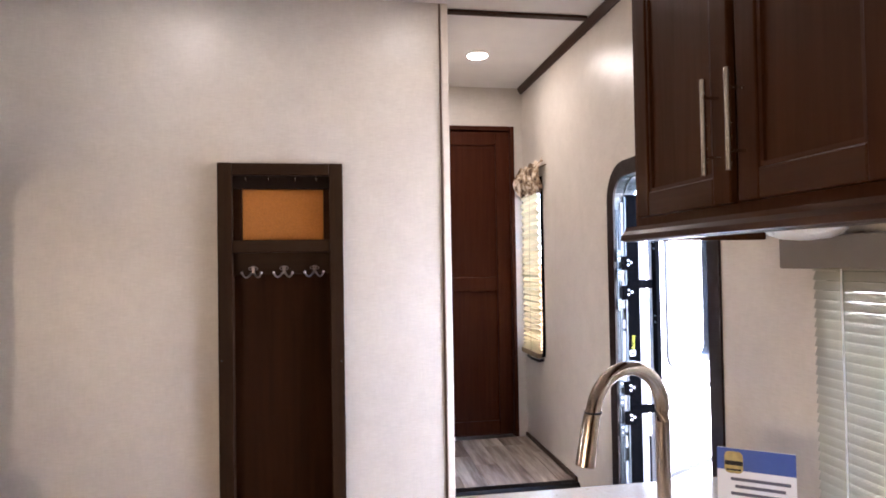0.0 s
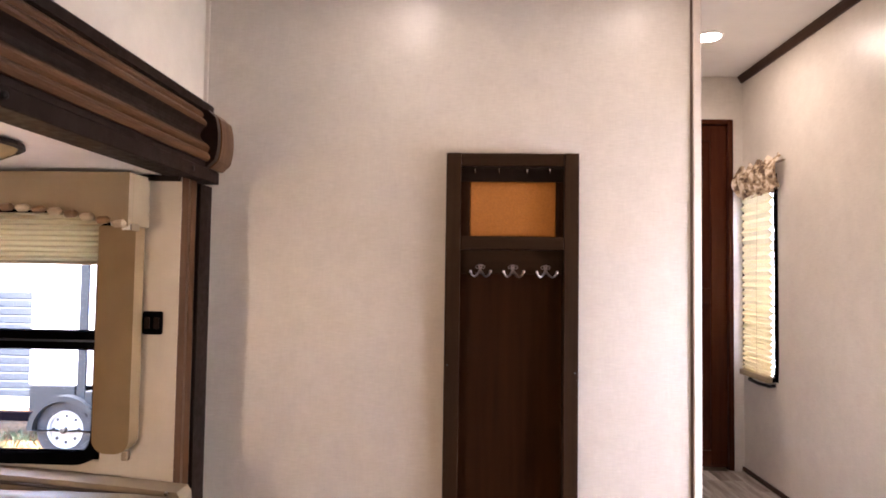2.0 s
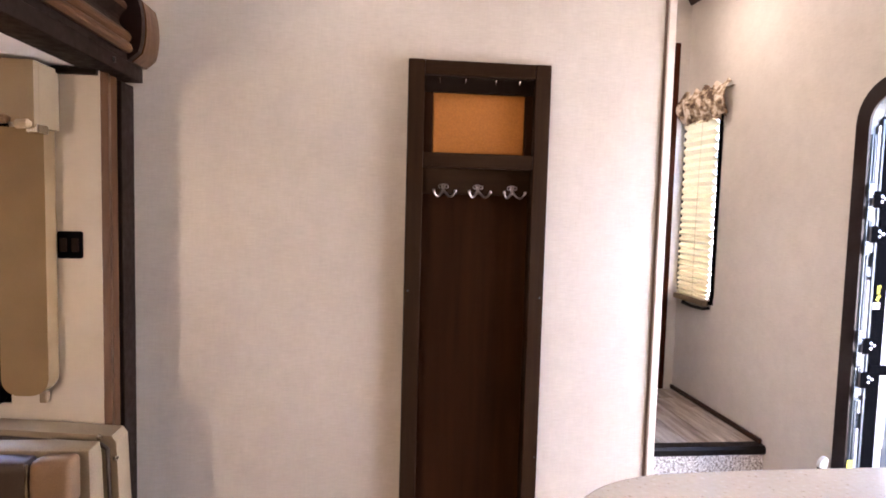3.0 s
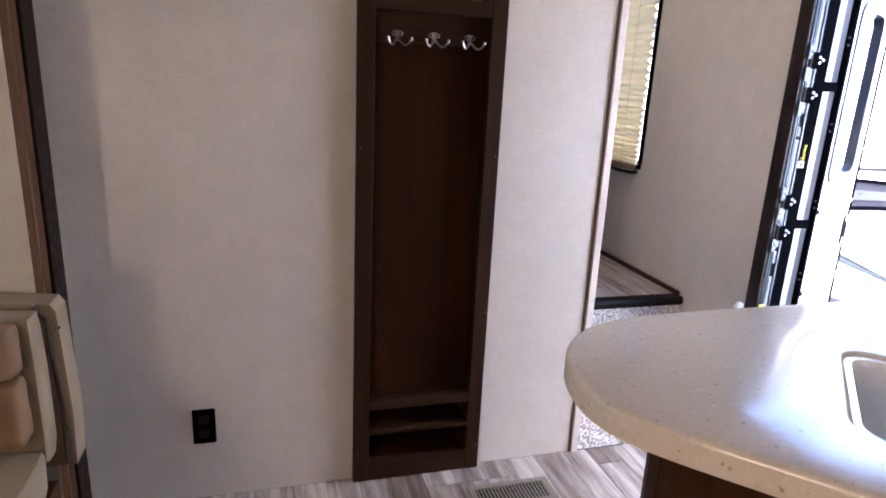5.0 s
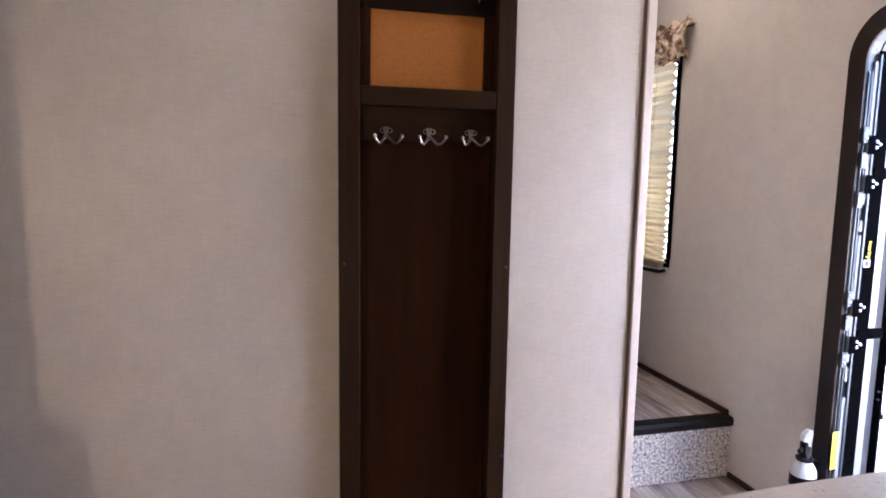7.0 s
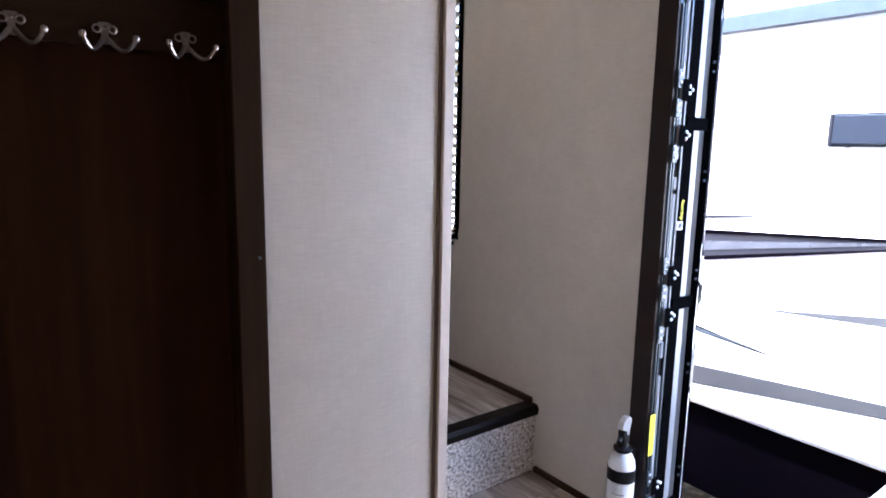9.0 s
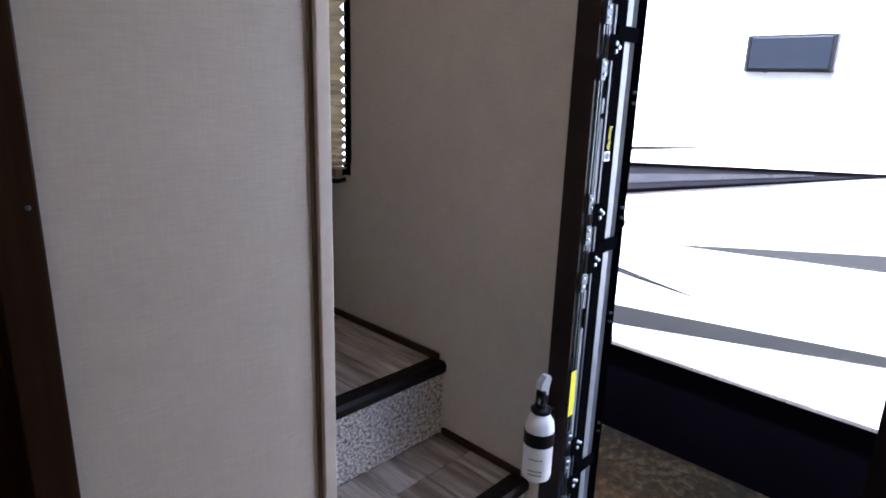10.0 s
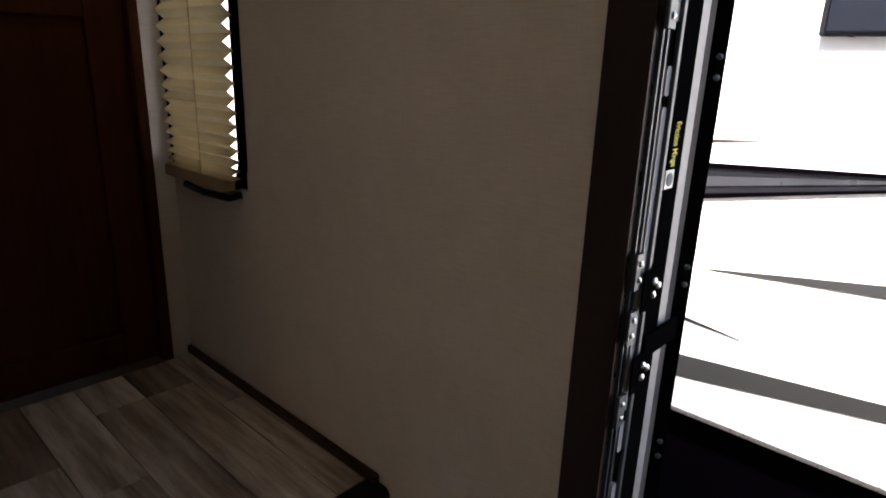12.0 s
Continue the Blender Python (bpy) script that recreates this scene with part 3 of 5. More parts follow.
def coat_hook(x, z):
    """A double hook: a waisted plate with two ring ears and two slim curled arms."""
    ob = thing("coat_hook", (x, PY + 0.007, z), "brushed nickel double coat hook on the hall tree", "coat hook", "coat hooks")
    y = PY + 0.0065
    plate = [(0, 0.021), (0.008, 0.020), (0.0065, 0.012), (0.0045, 0.004), (0.0055, -0.005), (0.0045, -0.011),
             (-0.0045, -0.011), (-0.0055, -0.005), (-0.0045, 0.004), (-0.0065, 0.012), (-0.008, 0.020)]
    part("backplate", prism([(x + u, z + v) for u, v in plate], on_y(y), 0.006), HOOK, ob)
    for s in (-1, 1):
        p = [(x + s * 0.003, y - 0.006, z - 0.004)]
        for k in range(1, 10):
            f = k / 9
            p.append((x + s * (0.003 + 0.032 * f), y - 0.006 - 0.040 * f ** 0.8, z - 0.004 - 0.020 * math.sin(math.pi * f * 0.78) + 0.012 * f ** 4))
        part("arm", tube(p, 0.003, 8, radii=[0.0042, 0.0038, 0.0035, 0.0033, 0.0032, 0.0031, 0.003, 0.003, 0.003, 0.003]), HOOK, ob, "", True)
        e = p[-1]
        part("knob", lathe([(0.001, -0.0052), (0.004, -0.004), (0.0052, 0.0), (0.004, 0.004), (0.001, 0.0052)], 12, at=e), HOOK, ob, "", True)
        ring_path = [(x + s * 0.0105 + 0.0055 * math.cos(2 * math.pi * k / 12), y - 0.005, z + 0.011 + 0.0055 * math.sin(2 * math.pi * k / 12)) for k in range(13)]
        part("ear", tube(ring_path, 0.0017, 6), HOOK, ob, "", True)
    for dz in (0.013, -0.006):
        part("screw", lathe([(0.0022, -0.006), (0.0022, -0.0075), (0.001, -0.0085)], 8, "y", (x, y, z + dz)), STEEL, ob)
    return ob


for hx in (0.022, 0.138, 0.254):
    coat_hook(hx, 1.534)

# ---- wall plates ----
def wall_plate(x, y, z, w, h, label):
    ob = thing("wall_plate", (x, y, z), label, "switch plate" if h < 0.09 else "power outlet")
    part("plate", prism(rrect(x - w / 2, x + w / 2, z - h / 2, z + h / 2, 0.006), on_y(y - 0.0005), 0.006), JET, ob)
    return ob


p = wall_plate(-0.594, PY, 0.273, 0.072, 0.124, "matt black power outlet plate low on the partition")
for dz in (-0.026, 0.026):
    part("socket", prism(rrect(-0.611, -0.577, 0.273 + dz - 0.016, 0.273 + dz + 0.016, 0.01), on_y(PY - 0.0066), 0.002), DARKB, p)
p = wall_plate(-0.998, SY, 1.353, 0.062, 0.072, "dark brown double switch plate on the slide-out end wall")
for dx in (-0.015, 0.015):
    part("rocker", boxes([(-0.998 + dx - 0.009, -0.998 + dx + 0.009, SY - 0.011, SY - 0.0066, 1.335, 1.371)], 0.002), DARKB, p)

# ---- stairhead window with pleated shade and valance ----
def window(name, place, u0, u1, v0, v1, depth, label, rail=None, rad=0.07, fr=0.035, lip=0.012):
    ob = thing(name, place((u0 + u1) / 2, v0, 0), label, "window", kind="structure")
    out, inn = rrect(u0 - lip, u1 + lip, v0 - lip, v1 + lip, rad + lip), rrect(u0 + fr - 0.012, u1 - fr + 0.012, v0 + fr - 0.012, v1 - fr + 0.012, max(0.01, rad - fr + 0.02))
    part("window_frame", ring(out, inn, place, depth), JET, ob, "black rounded aluminium frame")
    part("liner", ring(rrect(u0 + 0.001, u1 - 0.001, v0 + 0.001, v1 - 0.001, 0.002), rrect(u0 + fr - 0.011, u1 - fr + 0.011, v0 + fr - 0.011, v1 - fr + 0.011, max(0.01, rad - fr + 0.021)), lambda u, v, d: place(u, v, -0.026 + d), 0.02), JET, ob, "black liner")
    g = part("pane", prism(rrect(u0 + 0.012, u1 - 0.012, v0 + 0.012, v1 - 0.012, 0.03), lambda u, v, d: place(u, v, -0.03 - d), 0.004), GLASS, ob)
    g.visible_shadow = False
    if rail:
        part("window_rail", boxes_on(place, [(u0 + 0.01, u1 - 0.01, rail[0], rail[1], -0.04, 0.012)], 0.004), JET, ob, "black sash rail")
        part("rail_lip", boxes_on(place, [(u0 + 0.012, u1 - 0.012, (rail[0] + rail[1]) / 2 - 0.003, (rail[0] + rail[1]) / 2 + 0.003, 0.0125, 0.017)], 0.001), SLATE, ob)
    return ob


window("window_stairhead", on_x(WX), *BW, 0.012, "narrow black-framed window at the head of the steps", rad=0.06, fr=0.027, lip=0.005)
shade = thing("pleated_shade", (WX - 0.03, 3.5, 1.96), "cream pleated window shade, lowered and creased", "window shade")
bm = bmesh.new()
N = 27
prev = None
for k in range(N * 2 + 1):
    f = k / (N * 2)
    z = 1.975 - 0.93 * (1 - (1 - f) ** 1.3)
    xo = WX - (0.014 if k % 2 else 0.035) - 0.004 * noise.noise(Vector((k * 1.3, 0, 0)))
    yl, yr = 3.665 - 0.006 * noise.noise(Vector((0, k * 0.8, 3))), 3.346 + 0.004 * noise.noise(Vector((5, k * 0.7, 1)))
    row = [bm.verts.new((xo, yl + (yr - yl) * j / 4, z + 0.003 * noise.noise(Vector((k, j * 2, 0))))) for j in range(5)]
    if prev:
        for j in range(4):
            bm.faces.new((prev[j], prev[j + 1], row[j + 1], row[j]))
    prev = row
part("pleats", bm, PLEAT, shade)
part("bottom_rail", prism(rrect(3.37, 3.668, 1.018, 1.045, 0.006), on_x(WX - 0.016), 0.026), CREAM, shade, "cream bottom rail")
part("cord", tube([(WX - 0.036, 3.47, 1.97), (WX - 0.0445, 3.47, 1.5), (WX - 0.044, 3.47, 1.045)], 0.0012, 6), CREAM, shade)
pull = thing("shade_pull", (WX - 0.02, 3.5, 0.985), "black plastic pull bar under the shade", "handle")
part("bar", tube([(WX - 0.002, 3.62, 1.008), (WX - 0.022, 3.60, 1.000), (WX - 0.026, 3.5, 0.996), (WX - 0.022, 3.39, 1.000), (WX - 0.002, 3.37, 1.008)], 0.008, 10), BLACK, pull, "", True)

val = thing("gathered_valance", (WX - 0.03, 3.46, 2.04), "gathered brown and cream scrolled fabric valance", "valance")
bm = bmesh.new()
rows = []
NU, NV = 60, 10
for j in range(NV + 1):
    fv = j / NV
    row = []
    for i in range(NU + 1):
        fu = i / NU
        y = 3.695 - fu * (3.695 - 3.255)
        puff = 0.5 + 0.5 * math.sin(fu * 46 + 1.5 * math.sin(fv * 4 + fu * 9))
        bulge = math.sin(math.pi * min(1, fv * 1.05)) * 0.03
        x = WX - 0.018 - bulge - puff * (0.012 + 0.02 * fv)
        z = 2.105 - 0.165 * fv + 0.014 * math.sin(fu * 29) * (1 if j in (0, NV) else 0.4)
        row.append(bm.verts.new((x, y, z)))
    rows.append(row)
for a, b in zip(rows, rows[1:]):
    for i in range(NU):
        bm.faces.new((a[i], a[i + 1], b[i + 1], b[i]))
r = bmesh.ops.extrude_face_region(bm, geom=bm.faces[:])
bmesh.ops.translate(bm, verts=[v for v in r["geom"] if isinstance(v, bmesh.types.BMVert)], vec=(0.004, 0, 0))
part("cloth", bm, SCROLL, val, "", True)
part("rod", tube([(WX - 0.012, 3.7, 2.075), (WX - 0.012, 3.25, 2.075)], 0.006, 8), STEEL, val, "", True)

# ---- entry: trim, jamb and open door ----
entry = thing("door_entry_frame", (WX, (DY0 + DY1) / 2, 0), "dark brown entry trim with rounded top corners around a black jamb", "door frame", kind="structure")
RT = (0.001, 0.001, 0.15, 0.15)
RI = (0.001, 0.001, 0.095, 0.095)
IY0, IY1, ITOP = DY0 + 0.06, DY1 - 0.06, DTOP - 0.06        # clear opening
part("trim_ring", ring(rrect(DY0, DY1, 0.0, DTOP, 0, 8, RT), rrect(IY0, IY1, 0.006, ITOP, 0, 8, RI), on_x(WX - 0.001), 0.007), DTRIM, entry, "dark brown moulded trim")
part("jamb", ring(rrect(HY0 + 0.001, HY1 - 0.001, 0.0, HTOP - 0.001, 0, 8, (0.001, 0.001, 0.1, 0.1)), rrect(IY0, IY1, 0.012, ITOP, 0, 8, RI), on_x(WX + 0.038), 0.038), JAMB, entry, "slate-blue jamb lining")
part("door_track", ring(rrect(HY0 + 0.001, HY1 - 0.001, 0.0, HTOP - 0.001, 0, 8, (0.001, 0.001, 0.1, 0.1)), rrect(IY0 + 0.002, IY1 - 0.002, 0.012, ITOP - 0.002, 0, 8, RI), on_x(WX + 0.085), 0.0465), JAMB, entry, "slate-blue aluminium track")
part("bead", boxes([(WX + 0.004, WX + 0.008, IY1 - 0.005, IY1 - 0.0005, 0.02, 1.76)]), SLATE, entry, "slim grey bead")
part("bead", boxes([(WX + 0.0125, WX + 0.0165, IY1 - 0.007, IY1 - 0.0005, 0.02, 1.76)]), SLATE, entry, "slim grey bead")
part("threshold", box(WX - 0.012, WX + 0.1, HY0 + 0.002, HY1 - 0.002, -0.018, 0.004, bev=0.003), ALU, entry, "aluminium threshold")
part("tape", box(WX - 0.004, WX + 0.020, IY1 - 0.0085, IY1 - 0.0075, 0.505, 0.632), YELLOW, entry, "yellow warning tape")
for z0, z1 in ((1.36, 1.79), (1.278, 1.312), (0.862, 1.266), (0.798, 0.846), (0.035, 0.745)):
    part("slot_strip", prism(rrect(WX + 0.0205, WX + 0.0345, z0, z1, 0.006), on_y(IY1 - 0.002), 0.006), STRIP, entry, "pale slot strip")

W = 0.57
leaf = local_thing("door_entry", pose(1.62, 2.418, 0, 0, 0, 29.3), "white fibreglass entry door with a window, standing wide open", "door")
leaf["kind"] = "structure"


def loc(d0):
    """On the leaf: u along it, v up, d towards its room side."""
    return lambda u, v, d: (u, d0 - d, v)


RL = (0.02, 0.02, 0.10, 0.10)
RLI = (0.012, 0.012, 0.085, 0.085)
WU0, WU1, WV0, WV1 = 0.09, 0.43, 1.12, 1.74
part("edge_frame", ring(rrect(0.0, W, 0.02, 1.87, 0, 8, RL), rrect(0.028, W - 0.025, 0.045, 1.845, 0, 8, RLI), loc(0.020), 0.020), JET, leaf, "black edge extrusion")
part("outer_frame", ring(rrect(0.0, W, 0.02, 1.87, 0, 8, RL), rrect(0.028, W - 0.025, 0.045, 1.845, 0, 8, RLI), loc(0.038), 0.0175), EDGEALU, leaf, "aluminium outer edge")
part("skin", ring(rrect(0.027, W - 0.024, 0.044, 1.846, 0, 8, RLI), rrect(WU0, WU1, WV0, WV1, 0.05, 8), loc(0.034), 0.03), GEL, leaf, "white moulded skin")
part("window_bezel", ring(rrect(WU0 - 0.02, WU1 + 0.02, WV0 - 0.02, WV1 + 0.02, 0.06, 8), rrect(WU0 + 0.01, WU1 - 0.01, WV0 + 0.01, WV1 - 0.01, 0.045, 8), loc(0.037), 0.04), HOOD, leaf, "grey-blue window bezel")
pn = part("pane", prism(rrect(WU0 + 0.005, WU1 - 0.005, WV0 + 0.005, WV1 - 0.005, 0.045, 8), loc(0.02), 0.004), GLASS, leaf)
pn.visible_shadow = False
for z in (0.985, 0.655):
    part("moulding", boxes_on(loc(0.0038), [(0.032, W - 0.03, z, z + 0.018, 0, 0.009)], 0.003), HOOD, leaf, "grey horizontal moulding")
hd = part("latch_box", prism(rrect(W - 0.075, W - 0.03, 0.80, 0.93, 0.012), loc(0.0035), 0.007), BLACK, leaf, "black latch housing")
part("latch_handle", boxes_on(loc(-0.0038), [(W - 0.066, W - 0.042, 0.83, 0.9, 0, 0.006)], 0.002), BLACK, hd, "black latch paddle")
for z in (0.4, 0.73, 1.015, 1.3, 1.6):
    for dz in (0, 0.026):
        part("rivet", lathe([(0.0045, 0.0), (0.0045, -0.002), (0.002, -0.0035)], 8, "x", (0.0, 0.008, z + dz)), SLATE, leaf)

def lettering(text, width, height, m, material, parent):
    """Flat raised letters, fitted into width by height at the matrix m."""
    cu = bpy.data.curves.new("lettering", "FONT")
    cu.body, cu.extrude = text, 0.004
    tmp = bpy.data.objects.new("lettering_curve", cu)
    me = tmp.to_mesh()
    bm = bmesh.new()
    bm.from_mesh(me)
    tmp.to_mesh_clear()
    bpy.data.objects.remove(tmp)
    bpy.data.curves.remove(cu)
    xs, ys = [v.co.x for v in bm.verts], [v.co.y for v in bm.verts]
    for v in bm.verts:
        q = Vector(((v.co.x - min(xs)) / (max(xs) - min(xs)) * width, (v.co.y - min(ys)) / (max(ys) - min(ys)) * height, v.co.z * 0.05))
        v.co = m @ q
    return part("lettering", bm, material, parent, "yellow printed lettering")


# slim hinge post of the screen door, beside the jamb
screen = thing("screen_door_post", (1.53, 2.42, 0.02), "slim black screen door post with a yellow printed label", "screen door")
PX0, PX1, PYF = 1.495, 1.552, IY1 - 0.010
part("post", box(PX0, PX1, PYF, IY1 - 0.0025, 0.02, 1.82, bev=0.002), JET, screen)
part("ridge", box(PX0 - 0.004, PX0 + 0.004, PYF - 0.003, PYF + 0.003, 0.03, 1.81, bev=0.001), SLATE, screen, "grey front ridge")
part("seal", box(PX1 + 0.001, PX1 + 0.030, PYF + 0.003, IY1 - 0.003, 0.03, 1.81, bev=0.001), EDGEALU, screen, "aluminium edge bead")
tag = part("label_strip", box(PX0 + 0.010, PX0 + 0.034, PYF - 0.0022, PYF - 0.0006, 1.192, 1.255), JET, screen, "small black label")
lettering("Friction Hinge", 0.054, 0.019, Matrix(((0, 1, 0, PX0 + 0.0150), (0, 0, -1, PYF - 0.0023), (-1, 0, 0, 1.2475), (0, 0, 0, 1))), YELLOW, tag)
mk = part("white_mark", box(PX0 + 0.009, PX0 + 0.033, PYF - 0.0022, PYF - 0.0006, 1.166, 1.189), PAPER, screen, "white square mark")
part("mark_disc", lathe([(0.0085, 0.0), (0.0085, -0.0008), (0.005, -0.0012)], 16, "y", (PX0 + 0.021, PYF - 0.0023, 1.1775)), INK, mk, "dark round sign")


def hinge(z):
    """A friction hinge: two jamb plates, two riveted arm plates and a bracket."""
    ob = thing("door_hinge", (1.53, IY1 - 0.01, z), "black steel hinge with bright rivets between jamb and door", "hinge", "door hinges")
    for dz in (-0.084, 0.036, 0.112):
        pl = part("jamb_plate", box(WX - 0.002, WX + 0.0175, IY1 - 0.0125, IY1 - 0.0075, z + dz - 0.026, z + dz + 0.022, bev=0.001), SLATE, ob, "riveted grey plate")
        for q in (-0.012, 0.009):
            part("rivet", lathe([(0.0042, 0.0), (0.0042, -0.0015), (0.002, -0.003)], 8, "y", (WX + 0.008, IY1 - 0.0125, z + dz + q)), ALU, pl)
    for dz in (-0.036, 0.083):
        pl = part("arm_plate", box(WX + 0.016, PX1 - 0.03, PYF - 0.007, PYF - 0.0045, z + dz - 0.03, z + dz + 0.026, bev=0.001), JET, ob, "black arm plate")
        for qx, qz in ((0.0, 0.008), (0.013, 0.0), (0.0, -0.010)):
            part("rivet", lathe([(0.0052, 0.0), (0.0052, -0.002), (0.0022, -0.004)], 10, "y", (PX0 + 0.007 + qx, PYF - 0.007, z + dz + qz)), ALU, pl)
    part("bracket", box(PX0 + 0.01, 1.606, PYF - 0.006, PYF - 0.0005, z - 0.022, z + 0.012, bev=0.001), JET, ob, "black bracket to the door")
    return ob


for z in (1.461, 0.957, 0.325):
    hinge(z)

# ---- fire extinguisher ----
EX, EY, EZ = 1.40, 2.478, 0.287
ext = thing("fire_extinguisher", (EX, EY, EZ), "small white fire extinguisher with black strap, bracketed to the wall", "fire extinguisher")
part("cylinder", lathe([(0.030, 0.045), (0.036, 0.048), (0.0385, 0.056), (0.0385, 0.19), (0.036, 0.208), (0.028, 0.224), (0.016, 0.232), (0.013, 0.236)], 28, at=(EX, EY, EZ)), WHITE, ext, "white enamelled cylinder", True)
part("strap", lathe([(0.0386, 0.148), (0.0402, 0.149), (0.0402, 0.185), (0.0386, 0.186)], 28, at=(EX, EY, EZ)), BLACK, ext, "black rubber strap", True)
part("collar", lathe([(0.024, 0.2345), (0.027, 0.239), (0.027, 0.245), (0.017, 0.251), (0.014, 0.262)], 20, at=(EX, EY, EZ)), BLACK, ext, "", True)
part("valve", box(EX - 0.014, EX + 0.014, EY - 0.012, EY + 0.012, EZ + 0.258, EZ + 0.300, bev=0.005), BLACK, ext, "black valve head")
part("lever", prism([(-0.006, 0.286), (0.009, 0.290), (0.016, 0.304), (0.013, 0.322), (0.002, 0.338), (-0.008, 0.341), (-0.012, 0.332), (-0.008, 0.308)], lambda u, v, d: (EX - u * 0.8, EY - 0.012 + d + u * 0.5, EZ + v), 0.018), WHITE, ext, "white carrying lever")
part("nozzle", tube([(EX - 0.012, EY, EZ + 0.276), (EX - 0.03, EY - 0.006, EZ + 0.27)], 0.007, 10), BLACK, ext, "", True)
part("label", prism([(math.cos(a) * 0.0389, math.sin(a) * 0.0389) for a in [radians(150 + 10 * k) for k in range(12)]] + [(math.cos(a) * 0.0394, math.sin(a) * 0.0394) for a in [radians(260 - 10 * k) for k in range(12)]], lambda u, v, d: (EX + u, EY + v, EZ + 0.062 + d), 0.08), PAPER, ext, "pale instruction label")
for k in (0, 1, 4):
    bmx = bmesh.new()
    for q in range(5):
        a = radians(185 + 11 * q)
        add_box(bmx, EX + math.cos(a) * 0.0397 - 0.0022, EX + math.cos(a) * 0.0397 + 0.0022, EY + math.sin(a) * 0.0397 - 0.0022, EY + math.sin(a) * 0.0397 + 0.0022, EZ + 0.070 + 0.011 * k, EZ + 0.0722 + 0.011 * k)
    part("print_bar", bmx, INK, ext)
part("bracket", boxes([(EX + 0.039, WX - 0.001, EY - 0.012, EY + 0.012, EZ + 0.055, EZ + 0.23)], 0.002), BLACK, ext, "black wall bracket")

# ---- slide-out fascia and post ----
fas = thing("slide_fascia", (-0.93, 0.4, SC), "carved brown wooden fascia moulding over the slide-out", "moulding")
FY0, FY1 = SL0, 2.285


def strip_along(profile, y0, y1):
    return prism(profile, lambda u, v, d: (u, y0 + d, v), y1 - y0)


part("cap_strip", strip_along([(LX + 0.001, 2.041), (-0.912, 2.041), (-0.898, 2.050), (-0.896, 2.073), (-0.904, 2.081), (LX + 0.001, 2.081)], FY0, FY1 + 0.105), DARKB, fas, "dark cap strip")


def reeded(z0, z1, x0, x1, n):
    """A moulding face with rounded reeds, from low to high."""
    pts = []
    for k in range(n):
        for q in range(4):
            f = (k + q / 4) / n
            pts.append((x0 + (x1 - x0) * f + 0.008 * math.sin(math.pi * q / 4), z0 + (z1 - z0) * f))
    pts.append((x1, z1))
    return pts


part("upper_reeds", strip_along(reeded(1.985, 2.040, -0.876, -0.900, 2) + [(LX + 0.001, 2.040), (LX + 0.001, 1.985)], FY0, FY1), MOLD, fas, "brown reeded band")
part("cove", strip_along([(-0.876, 1.928)] + [(-0.878 - 0.016 * math.sin(math.pi * k / 6), 1.928 + 0.057 * k / 6) for k in range(1, 6)] + [(-0.876, 1.985), (LX + 0.001, 1.985), (LX + 0.001, 1.928)], FY0, FY1), DARKB, fas, "dark hollow band")
part("lower_reeds", strip_along(reeded(1.870, 1.928, -0.866, -0.872, 2) + [(LX + 0.001, 1.928), (LX + 0.001, 1.870)], FY0, FY1), MOLD, fas, "brown reeded band")
part("lower_board", box(-0.965, -0.872, FY0, 2.392, SC - 0.006, 1.851, bev=0.003), DARKB, fas, "flat dark lower board")
part("board_fillet", box(-0.965, -0.874, FY0, FY1, 1.8515, 1.8695), DARKB, fas)
for y in (0.5, 1.42, 2.19):
    part("screw_cap", lathe([(0.008, 0.0), (0.008, 0.003), (0.004, 0.0055)], 12, "x", (-0.8725, y, 1.832)), BLACK, fas)
cap = []
for k in range(9):
    a = math.pi * k / 8
    cap.append((-0.868 + 0.036 * math.sin(a) ** 0.35 if 0 < k < 8 else -0.868, 1.853 + 0.186 * k / 8))
part("corner_block", prism(cap + [(LX + 0.001, 2.039), (LX + 0.001, 1.853)], lambda u, v, d: (u, 2.3105 + d, v), 0.10), MOLDCAP, fas, "rounded lighter brown end block")
part("block_collar", prism([(u - 0.004, v) for u, v in cap] + [(LX + 0.001, 2.039), (LX + 0.001, 1.853)], lambda u, v, d: (u, 2.2855 + d, v), 0.0245), DTRIM, fas, "dark collar of the end block")

post = thing("slide_post", (-0.9, 2.25, 0), "brown and black upright trim at the edge of the slide-out", "trim post")
PXF = -0.918
part("wood_face", prism([(SY + 0.001, PXF - 0.002), (SY + 0.03, PXF + 0.006), (SY + 0.06, PXF), (SY + 0.085, PXF + 0.006), (SY + 0.10, PXF - 0.003), (SY + 0.10, PXF - 0.06), (SY + 0.055, PXF - 0.06), (SY + 0.055, PXF - 0.015), (SY + 0.001, PXF - 0.015)], lambda u, v, d: (v, u, 0.05 + d), SC - 0.056), MOLDV, post, "brown grained face")
part("gap_strip", box(PXF - 0.07, PXF - 0.012, SY + 0.102, SY + 0.128, 0.05, SC - 0.006), BLACK, post, "black seal")
part("dark_face", box(PXF - 0.075, PXF, SY + 0.13, SY + 0.222, 0.002, SC - 0.006, bev=0.003), DARKB, post, "dark outer post")

